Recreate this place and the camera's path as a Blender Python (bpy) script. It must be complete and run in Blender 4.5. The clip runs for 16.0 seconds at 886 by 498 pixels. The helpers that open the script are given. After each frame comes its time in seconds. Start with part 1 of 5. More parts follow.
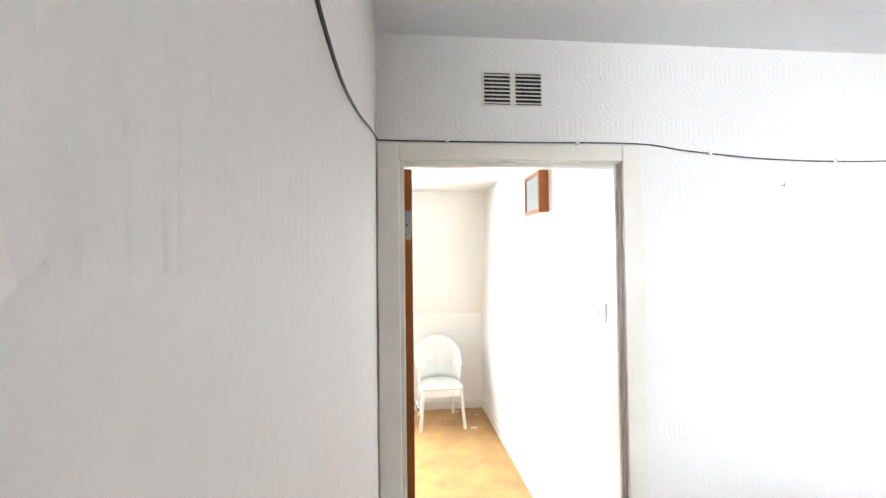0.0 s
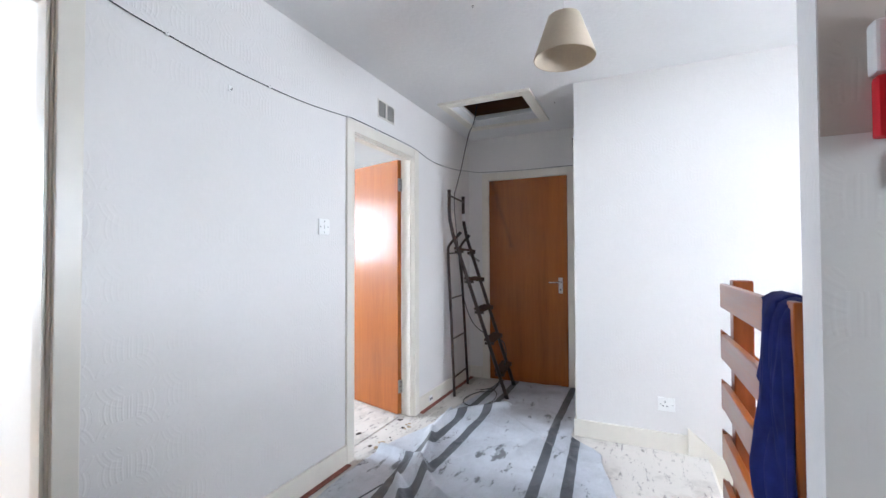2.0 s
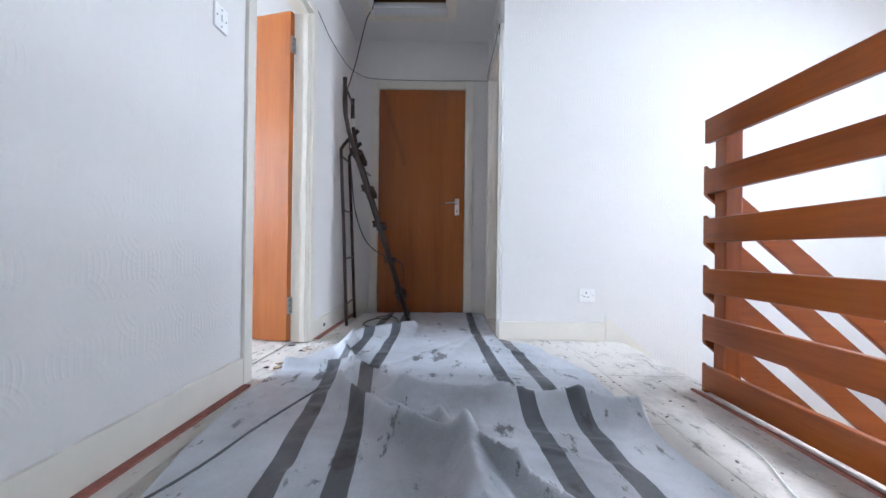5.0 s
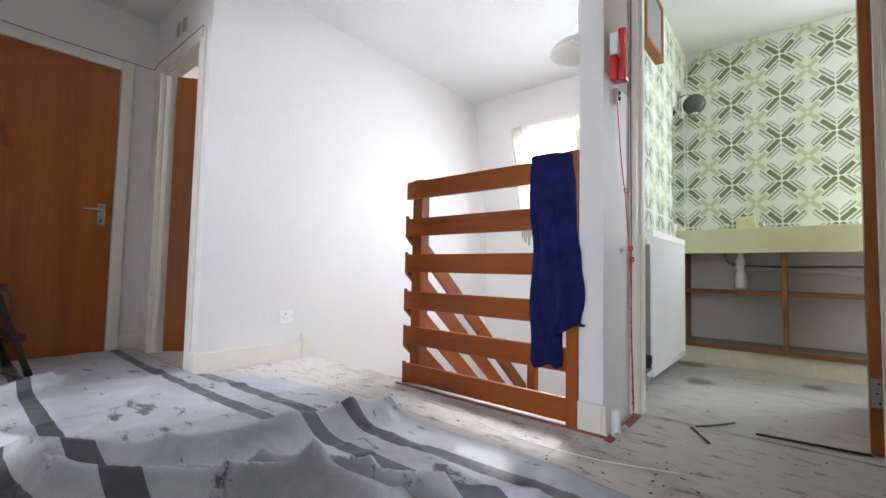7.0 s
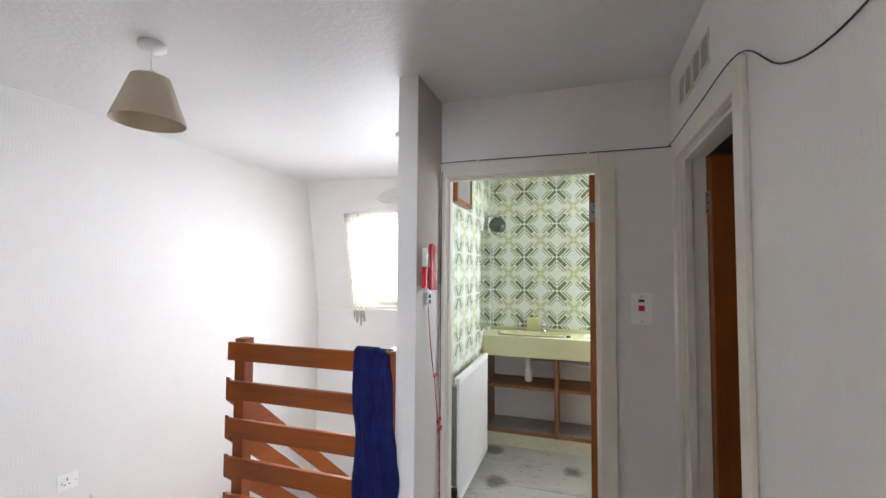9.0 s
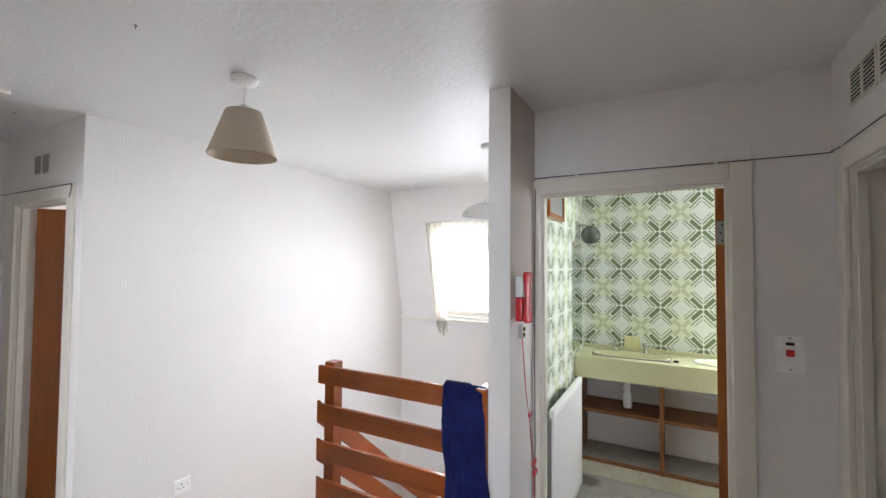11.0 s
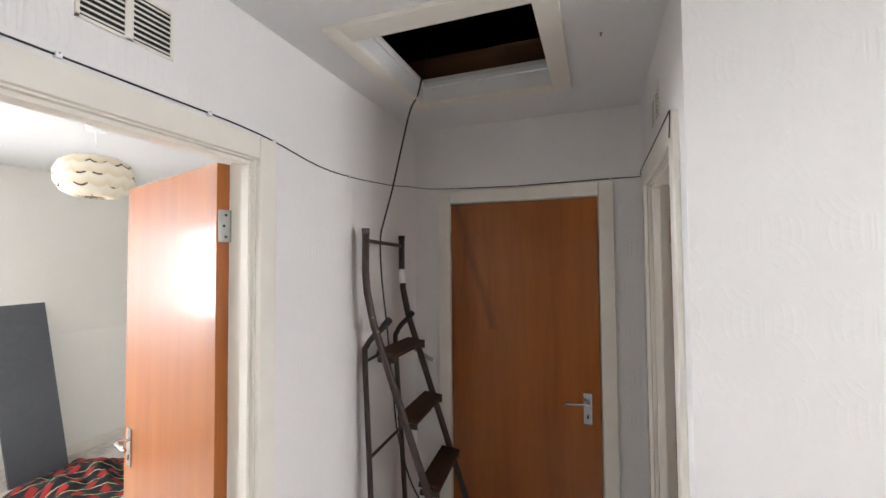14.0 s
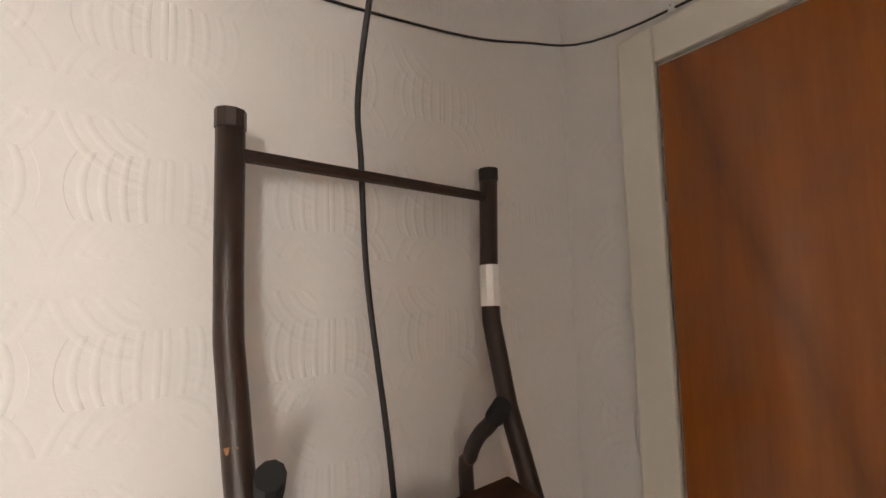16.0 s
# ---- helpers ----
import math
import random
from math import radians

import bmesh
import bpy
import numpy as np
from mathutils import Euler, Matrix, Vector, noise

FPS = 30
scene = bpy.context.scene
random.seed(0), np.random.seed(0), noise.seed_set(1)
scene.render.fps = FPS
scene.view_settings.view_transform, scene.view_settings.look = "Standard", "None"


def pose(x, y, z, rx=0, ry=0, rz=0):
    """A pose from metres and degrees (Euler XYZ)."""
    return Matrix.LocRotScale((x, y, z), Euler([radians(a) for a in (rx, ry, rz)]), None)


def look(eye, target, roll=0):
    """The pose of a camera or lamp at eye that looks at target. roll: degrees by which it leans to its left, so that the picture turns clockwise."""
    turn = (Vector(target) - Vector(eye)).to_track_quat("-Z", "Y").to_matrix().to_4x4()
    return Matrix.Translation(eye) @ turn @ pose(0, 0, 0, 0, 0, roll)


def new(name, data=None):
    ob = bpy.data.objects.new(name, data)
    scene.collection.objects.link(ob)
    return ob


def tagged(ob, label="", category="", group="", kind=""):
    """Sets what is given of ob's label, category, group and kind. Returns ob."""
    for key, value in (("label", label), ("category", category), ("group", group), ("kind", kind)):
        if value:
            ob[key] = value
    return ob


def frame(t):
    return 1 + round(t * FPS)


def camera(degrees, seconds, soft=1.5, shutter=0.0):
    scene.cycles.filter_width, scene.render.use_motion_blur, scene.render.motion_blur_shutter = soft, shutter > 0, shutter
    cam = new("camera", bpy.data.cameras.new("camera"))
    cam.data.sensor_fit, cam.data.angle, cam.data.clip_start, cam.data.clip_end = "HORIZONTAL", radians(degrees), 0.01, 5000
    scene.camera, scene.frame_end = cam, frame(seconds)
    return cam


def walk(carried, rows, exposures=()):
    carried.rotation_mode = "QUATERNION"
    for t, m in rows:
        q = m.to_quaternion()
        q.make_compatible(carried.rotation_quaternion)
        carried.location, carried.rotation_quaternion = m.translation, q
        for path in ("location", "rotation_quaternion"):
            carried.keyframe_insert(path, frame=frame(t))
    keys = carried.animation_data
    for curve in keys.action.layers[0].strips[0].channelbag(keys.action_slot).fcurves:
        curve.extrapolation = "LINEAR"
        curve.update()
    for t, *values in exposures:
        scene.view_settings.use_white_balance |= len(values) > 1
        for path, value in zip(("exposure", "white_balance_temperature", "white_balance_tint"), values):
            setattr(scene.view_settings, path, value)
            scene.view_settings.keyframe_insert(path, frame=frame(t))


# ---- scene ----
cam = camera(93.0, 16.0)
PATH = [
    (0, (0.323, 0.732, 1.7), (0.527, 2.721, 1.751), -0.7),
    (0.5, (0.302, 0.646, 1.663), (1.246, 2.408, 1.701), -0.3),
    (1, (0.296, 0.583, 1.592), (1.694, 2.013, 1.63), -0.3),
    (1.5, (0.348, 0.541, 1.456), (1.983, 1.693, 1.501), -0.3),
    (2, (0.427, 0.499, 1.222), (2.24, 1.342, 1.263), -0.2),
    (2.5, (0.497, 0.47, 0.919), (2.387, 1.125, 0.96), 0.1),
    (3, (0.509, 0.445, 0.651), (2.443, 0.952, 0.691), 0.4),
    (3.5, (0.519, 0.495, 0.524), (2.501, 0.754, 0.569), 0.5),
    (4, (0.513, 0.711, 0.536), (2.509, 0.828, 0.587), 0.2),
    (4.2, (0.531, 0.823, 0.552), (2.527, 0.938, 0.569), 0.2),
    (6.3, (1.056, 1.723, 0.565), (2.866, 0.879, 0.664), 1.3),
    (6.5, (1.0, 1.761, 0.579), (2.663, 0.655, 0.681), 1.2),
    (7, (0.818, 1.874, 0.618), (2.095, 0.339, 0.722), 1.2),
    (7.5, (0.687, 1.931, 0.73), (1.541, 0.126, 0.838), 1.0),
    (8, (0.67, 1.976, 1.03), (1.325, 0.088, 1.129), 0.6),
    (8.5, (0.661, 2.029, 1.323), (1.27, 0.127, 1.419), 0.4),
    (10.8, (0.763, 1.953, 1.693), (1.657, 0.165, 1.762), 0.4),
    (11, (0.787, 1.909, 1.673), (1.74, 0.152, 1.74), 0.4),
    (11.5, (0.863, 1.74, 1.656), (2.068, 0.145, 1.72), 0.3),
    (12, (0.99, 1.547, 1.688), (2.74, 0.58, 1.752), -0.2),
    (12.5, (1.241, 1.416, 1.68), (3.199, 1.014, 1.743), -0.4),
    (13, (1.544, 1.262, 1.687), (3.543, 1.238, 1.742), 0.0),
    (13.5, (1.9, 1.118, 1.689), (3.868, 1.472, 1.743), -0.4),
    (14, (2.283, 1.104, 1.671), (4.159, 1.796, 1.742), -0.5),
    (14.5, (2.681, 1.182, 1.686), (4.521, 1.964, 1.751), -0.7),
    (15, (3.072, 1.27, 1.661), (4.834, 2.214, 1.724), -1.2),
    (15.2, (3.22, 1.328, 1.65), (4.918, 2.381, 1.739), -1.8),
    (15.5, (3.415, 1.408, 1.645), (5.009, 2.614, 1.712), -2.1),
    (16, (3.748, 1.485, 1.62), (4.869, 3.135, 1.77), -1.5),
]
walk(cam, [(t, look(eye, target, roll)) for t, eye, target, roll in PATH], exposures=[(0, 0.65, 6150, 11), (0.5, 0.32, 6100, 12), (1.0, 0.15, 6050, 12), (2.0, 0.0, 5750, 12), (2.5, 0.08, 5400, 12), (4.2, 0.05, 5400, 12), (6.3, -0.25, 5900, 13), (8.5, -0.24, 6200, 14), (11.0, -0.33, 6200, 14), (12.0, -0.55, 6100, 14), (12.5, -0.6, 6100, 14), (13.0, -0.55, 6200, 14), (13.5, -0.38, 6300, 14), (14.5, 0.06, 6550, 14), (15.5, 0.15, 7100, 15), (16.0, 0.1, 7700, 17)])

# ---- world and large lights ----
world = bpy.data.worlds.new("sky")
scene.world = world
world.use_nodes = True
_wn = world.node_tree
_sky = _wn.nodes.new("ShaderNodeTexSky")
_sky.sky_type, _sky.sun_disc = "NISHITA", False
_sky.sun_elevation, _sky.sun_rotation = radians(31), radians(200)
_wn.links.new(_sky.outputs["Color"], _wn.nodes["Background"].inputs["Color"])
_wn.nodes["Background"].inputs["Strength"].default_value = 0.12

sun = new("sun", bpy.data.lights.new("sun", "SUN"))
sun.data.energy, sun.data.angle, sun.data.color = 3.2, radians(8), (1.0, 0.96, 0.9)
sun.matrix_world = look((0, 0, 0), (math.sin(radians(-20)) * math.cos(radians(31)), math.cos(radians(20)) * math.cos(radians(31)), -math.sin(radians(31))))


def window_light(name, eye, target, w, h, watts, colour=(0.93, 0.97, 1.0), spread=180):
    ob = new(name, bpy.data.lights.new(name, "AREA"))
    ob.data.shape, ob.data.size, ob.data.size_y = "RECTANGLE", w, h
    ob.data.energy, ob.data.color = watts, colour
    ob.data.spread = radians(spread)
    ob.matrix_world = look(eye, target)
    return ob


window_light("stair_window_light", (2.47, -2.42, 1.70), (2.42, -0.6, 0.72), 2.5, 1.75, 400)
window_light("bedroom_window_light", (-0.55, 5.75, 1.62), (0.75, 2.0, 0.95), 1.5, 1.2, 170, (0.86, 0.94, 1.0), 125)
window_light("back_room_window_light", (2.30, 5.75, 1.62), (2.6, 2.5, 1.0), 1.5, 1.2, 290, (0.90, 0.95, 1.0))
window_light("bathroom_window_light", (-0.30, -2.14, 1.60), (0.5, 0.0, 1.0), 1.0, 1.0, 100)
window_light("box_room_window_light", (5.06, -0.45, 1.58), (3.9, -0.1, 1.2), 0.8, 0.95, 54)

# ---- materials ----


def material(name):
    m = bpy.data.materials.new(name)
    m.use_nodes = True
    t = m.node_tree
    return m, t, t.nodes["Principled BSDF"]


def node(t, kind, **values):
    n = t.nodes.new(kind)
    for k, v in values.items():
        if k in n.inputs:
            n.inputs[k].default_value = v
    return n


def ramp(t, fac, stops):
    n = t.nodes.new("ShaderNodeValToRGB")
    while len(n.color_ramp.elements) < len(stops):
        n.color_ramp.elements.new(0.5)
    for e, (p, c) in zip(n.color_ramp.elements, stops):
        e.position, e.color = p, (*c, 1)
    t.links.new(fac, n.inputs["Fac"])
    return n.outputs["Color"]


def mth(t, op, a, b=None, c=None):
    n = t.nodes.new("ShaderNodeMath")
    n.operation = op
    for i, v in enumerate((a, b, c)):
        if v is None:
            continue
        if isinstance(v, (int, float)):
            n.inputs[i].default_value = v
        else:
            t.links.new(v, n.inputs[i])
    return n.outputs[0]


def mixc(t, fac, a, b, mode="MIX"):
    n = t.nodes.new("ShaderNodeMix")
    n.data_type, n.blend_type = "RGBA", mode
    for sock, v in ((n.inputs[0], fac), (n.inputs[6], a), (n.inputs[7], b)):
        if isinstance(v, (int, float)):
            sock.default_value = v
        elif isinstance(v, tuple):
            sock.default_value = (*v, 1)
        else:
            t.links.new(v, sock)
    return n.outputs[2]


def place_of(t, scale=(1, 1, 1), kind="Position"):
    if kind == "Position":
        src = t.nodes.new("ShaderNodeNewGeometry").outputs["Position"]
    else:
        src = t.nodes.new("ShaderNodeTexCoord").outputs[kind]
    n = t.nodes.new("ShaderNodeMapping")
    n.inputs["Scale"].default_value = scale
    t.links.new(src, n.inputs["Vector"])
    return n.outputs["Vector"]


def noise_of(t, vec, scale, detail=4.0, rough=0.55):
    n = node(t, "ShaderNodeTexNoise", Scale=scale, Detail=detail, Roughness=rough)
    t.links.new(vec, n.inputs["Vector"])
    return n.outputs["Fac"]


def bump(t, b, height, strength, distance):
    n = node(t, "ShaderNodeBump", Strength=strength, Distance=distance)
    t.links.new(height, n.inputs["Height"])
    t.links.new(n.outputs["Normal"], b.inputs["Normal"])


def plain(name, colour, rough=0.5, metal=0.0, grain=0.12, size=30.0, relief=0.0, spec=0.5):
    """A paint or plastic with a little mottling at two scales."""
    m, t, b = material(name)
    vec = place_of(t, kind="Object")
    f = mth(t, "ADD", mth(t, "MULTIPLY", noise_of(t, vec, size), 0.6), mth(t, "MULTIPLY", noise_of(t, vec, size / 9), 0.4))
    lo = tuple(c * (1 - grain) for c in colour)
    hi = tuple(min(1, c * (1 + grain)) for c in colour)
    t.links.new(ramp(t, f, [(0.3, lo), (0.7, hi)]), b.inputs["Base Color"])
    b.inputs["Roughness"].default_value, b.inputs["Metallic"].default_value = rough, metal
    b.inputs["Specular IOR Level"].default_value = spec
    if relief:
        bump(t, b, f, 0.4, relief)
    return m


def embossed_paper(name, colour, rough=0.55, depth=0.0015):
    """Painted embossed wallpaper: nests of upright arcs and quarter fans."""
    m, t, b = material(name)
    pos = t.nodes.new("ShaderNodeNewGeometry").outputs["Position"]
    sep = t.nodes.new("ShaderNodeSeparateXYZ")
    warp = mth(t, "MULTIPLY", mth(t, "SUBTRACT", noise_of(t, pos, 3.0, 2), 0.5), 0.012)
    t.links.new(pos, sep.inputs[0])
    u = mth(t, "ADD", mth(t, "ADD", sep.outputs[0], sep.outputs[1]), warp)
    v = mth(t, "ADD", sep.outputs[2], warp)
    a, c = 0.205, 0.204

    def cell(val, size, shift):
        f = mth(t, "FRACT", mth(t, "ADD", mth(t, "DIVIDE", val, size), shift))
        return mth(t, "MULTIPLY", mth(t, "SUBTRACT", f, 0.5), size)

    def ridges(r, lines, reach):
        wave = mth(t, "MAXIMUM", mth(t, "SINE", mth(t, "MULTIPLY", r, lines)), 0.0)
        return mth(t, "MULTIPLY", wave, mth(t, "LESS_THAN", r, reach))

    def lens(su, sv, tall, lines, reach):
        x, y = mth(t, "ABSOLUTE", cell(u, a, su)), cell(v, c, sv)
        belly = mth(t, "MAXIMUM", mth(t, "SUBTRACT", 1.0, mth(t, "POWER", mth(t, "DIVIDE", mth(t, "ABSOLUTE", y), tall), 2.0)), 0.02)
        r = mth(t, "DIVIDE", x, mth(t, "POWER", belly, 0.6))
        return mth(t, "MULTIPLY", ridges(r, lines, reach), mth(t, "LESS_THAN", mth(t, "ABSOLUTE", y), tall * 0.42))

    def fan(su, sv, lines, near, reach):
        x, y = cell(u, a, su), cell(v, c, sv)
        r = mth(t, "POWER", mth(t, "ADD", mth(t, "POWER", x, 2.0), mth(t, "POWER", y, 2.0)), 0.5)
        tilt = mth(t, "MULTIPLY", mth(t, "GREATER_THAN", mth(t, "ABSOLUTE", x), 0.022), mth(t, "GREATER_THAN", mth(t, "ABSOLUTE", y), 0.022))
        return mth(t, "MULTIPLY", mth(t, "MULTIPLY", ridges(r, lines, reach), mth(t, "GREATER_THAN", r, near)), tilt)

    h = mth(t, "ADD", lens(0.0, 0.0, 0.092, 340.0, 0.094), mth(t, "MULTIPLY", fan(0.0, 0.5, 330.0, 0.040, 0.104), 0.55))
    h = mth(t, "ADD", h, mth(t, "MULTIPLY", fan(0.5, 0.5, 380.0, 0.012, 0.042), 0.4))
    h = mth(t, "MULTIPLY", h, mth(t, "ADD", mth(t, "MULTIPLY", noise_of(t, pos, 14.0, 2), 0.9), 0.25))
    filled = node(t, "ShaderNodeMapRange", **{"From Min": 0.30, "From Max": 0.52, "To Min": 0.35, "To Max": 1.0})
    t.links.new(noise_of(t, pos, 2.2, 1), filled.inputs["Value"])
    patchy = filled.outputs["Result"]
    h = mth(t, "ADD", mth(t, "MULTIPLY", h, patchy), mth(t, "MULTIPLY", noise_of(t, pos, 160.0, 3), 0.25))
    bump(t, b, h, 0.6, depth)
    f = mth(t, "ADD", mth(t, "MULTIPLY", noise_of(t, pos, 1.3, 5), 0.7), mth(t, "MULTIPLY", noise_of(t, pos, 45.0), 0.3))
    t.links.new(ramp(t, f, [(0.3, tuple(k * 0.94 for k in colour)), (0.65, colour)]), b.inputs["Base Color"])
    b.inputs["Roughness"].default_value = rough
    return m


def painted_plaster(name, colour, rough=0.6, depth=0.0012, size=55.0):
    m, t, b = material(name)
    pos = place_of(t)
    big, fine = noise_of(t, pos, 1.1, 5), noise_of(t, pos, size, 4)
    f = mth(t, "ADD", mth(t, "MULTIPLY", big, 0.7), mth(t, "MULTIPLY", fine, 0.3))
    t.links.new(ramp(t, f, [(0.3, tuple(k * 0.93 for k in colour)), (0.68, colour)]), b.inputs["Base Color"])
    b.inputs["Roughness"].default_value = rough
    bump(t, b, fine, 0.5, depth)
    return m


def pos_scuff(t):
    return place_of(t, (1, 1, 0.5), "Object")


def varnished_wood(name, dark, light, rough=0.28, axis="z", coat=0.5, scuff=False):
    """Veneer or timber whose grain runs along one axis of the object."""
    m, t, b = material(name)
    stretch = {"z": (14, 14, 0.9), "x": (0.9, 14, 14), "y": (14, 0.9, 14)}[axis]
    vec = place_of(t, stretch, "Object")
    info = t.nodes.new("ShaderNodeObjectInfo")
    shift = t.nodes.new("ShaderNodeVectorMath")
    shift.operation = "ADD"
    t.links.new(vec, shift.inputs[0])
    t.links.new(mth(t, "MULTIPLY", info.outputs["Random"], 40.0), shift.inputs[1])
    grain, broad = noise_of(t, shift.outputs[0], 3.2, 7, 0.65), noise_of(t, shift.outputs[0], 0.45, 3)
    fine = noise_of(t, shift.outputs[0], 16.0, 3)
    f = mth(t, "ADD", mth(t, "ADD", mth(t, "MULTIPLY", grain, 0.32), mth(t, "MULTIPLY", broad, 0.56)), mth(t, "MULTIPLY", fine, 0.12))
    colour = ramp(t, f, [(0.30, dark), (0.5, tuple((p + q) / 2 for p, q in zip(dark, light))), (0.70, light)])
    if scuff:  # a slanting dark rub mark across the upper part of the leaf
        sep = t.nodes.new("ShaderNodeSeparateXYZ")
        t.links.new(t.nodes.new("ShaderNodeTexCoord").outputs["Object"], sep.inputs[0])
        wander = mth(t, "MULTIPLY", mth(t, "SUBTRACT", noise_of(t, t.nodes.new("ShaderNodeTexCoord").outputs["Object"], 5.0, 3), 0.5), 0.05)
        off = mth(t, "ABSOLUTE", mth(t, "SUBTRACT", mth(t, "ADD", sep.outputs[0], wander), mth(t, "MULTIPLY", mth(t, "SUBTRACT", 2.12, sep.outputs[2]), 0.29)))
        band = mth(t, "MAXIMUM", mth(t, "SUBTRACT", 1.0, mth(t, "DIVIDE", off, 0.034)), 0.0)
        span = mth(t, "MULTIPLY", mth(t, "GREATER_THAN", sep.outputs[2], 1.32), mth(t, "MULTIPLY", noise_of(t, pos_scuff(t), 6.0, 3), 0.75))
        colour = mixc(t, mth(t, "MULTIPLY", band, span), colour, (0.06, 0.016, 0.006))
    t.links.new(colour, b.inputs["Base Color"])
    t.links.new(mth(t, "ADD", mth(t, "MULTIPLY", grain, 0.15), rough - 0.07), b.inputs["Roughness"])
    b.inputs["Specular IOR Level"].default_value = 0.12
    b.inputs["Coat Weight"].default_value, b.inputs["Coat Roughness"].default_value = coat, 0.14
    bump(t, b, grain, 0.15, 0.0006)
    return m


def blotch(t, pos, x, y, r, ragged):
    """1 inside an uneven patch of radius r about a spot on the floor, 0 outside."""
    sep = t.nodes.new("ShaderNodeSeparateXYZ")
    t.links.new(pos, sep.inputs[0])
    dx, dy = mth(t, "SUBTRACT", sep.outputs[0], x), mth(t, "SUBTRACT", sep.outputs[1], y)
    d = mth(t, "POWER", mth(t, "ADD", mth(t, "MULTIPLY", dx, dx), mth(t, "MULTIPLY", dy, dy)), 0.5)
    inside = mth(t, "SUBTRACT", 1.0, mth(t, "DIVIDE", d, r))
    n = node(t, "ShaderNodeMapRange", **{"From Min": 0.42, "From Max": 0.62, "To Min": 0.0, "To Max": 1.0})
    t.links.new(mth(t, "ADD", mth(t, "MULTIPLY", inside, 0.45), mth(t, "MULTIPLY", ragged, 0.75)), n.inputs["Value"])
    return mth(t, "MULTIPLY", n.outputs["Result"], mth(t, "GREATER_THAN", inside, 0.0))


def hardboard(name, light, dark, dirt=0.7, stains=()):
    """Worn underlay boards, dusty, with glue stains and grime, and damp blotches (x, y, radius)."""
    m, t, b = material(name)
    pos = place_of(t)
    info = t.nodes.new("ShaderNodeObjectInfo")
    broad, mid, fine = noise_of(t, pos, 1.6, 6), noise_of(t, pos, 7.0, 8, 0.7), noise_of(t, pos, 90.0, 3)
    f = mth(t, "ADD", mth(t, "MULTIPLY", broad, 0.55), mth(t, "MULTIPLY", mid, 0.45))
    f = mth(t, "ADD", f, mth(t, "MULTIPLY", mth(t, "SUBTRACT", info.outputs["Random"], 0.5), 0.08))
    base = ramp(t, f, [(0.34, dark), (0.5, light), (0.72, tuple(min(1, k * 1.08) for k in light))])
    streak = noise_of(t, place_of(t, (3.0, 9.0, 1.0)), 2.3, 9, 0.75)
    grime = ramp(t, streak, [(0.555, (0, 0, 0)), (0.62, (1, 1, 1))])
    base = mixc(t, mth(t, "MULTIPLY", grime, dirt), base, (0.10, 0.09, 0.085))
    for x, y, r in stains:
        base = mixc(t, mth(t, "MULTIPLY", blotch(t, pos, x, y, r, mid), 0.75), base, (0.13, 0.10, 0.06))
    t.links.new(base, b.inputs["Base Color"])
    b.inputs["Roughness"].default_value = 0.75
    bump(t, b, mth(t, "ADD", mid, mth(t, "MULTIPLY", fine, 0.4)), 0.5, 0.002)
    return m


def carpet(name, dark, light):
    m, t, b = material(name)
    pos = place_of(t)
    broad, tuft = noise_of(t, pos, 2.5, 6, 0.7), noise_of(t, pos, 220.0, 3)
    f = mth(t, "ADD", mth(t, "MULTIPLY", broad, 0.7), mth(t, "MULTIPLY", tuft, 0.3))
    t.links.new(ramp(t, f, [(0.32, dark), (0.62, light)]), b.inputs["Base Color"])
    b.inputs["Roughness"].default_value = 0.95
    b.inputs["Sheen Weight"].default_value = 0.2
    bump(t, b, tuft, 0.8, 0.004)
    return m


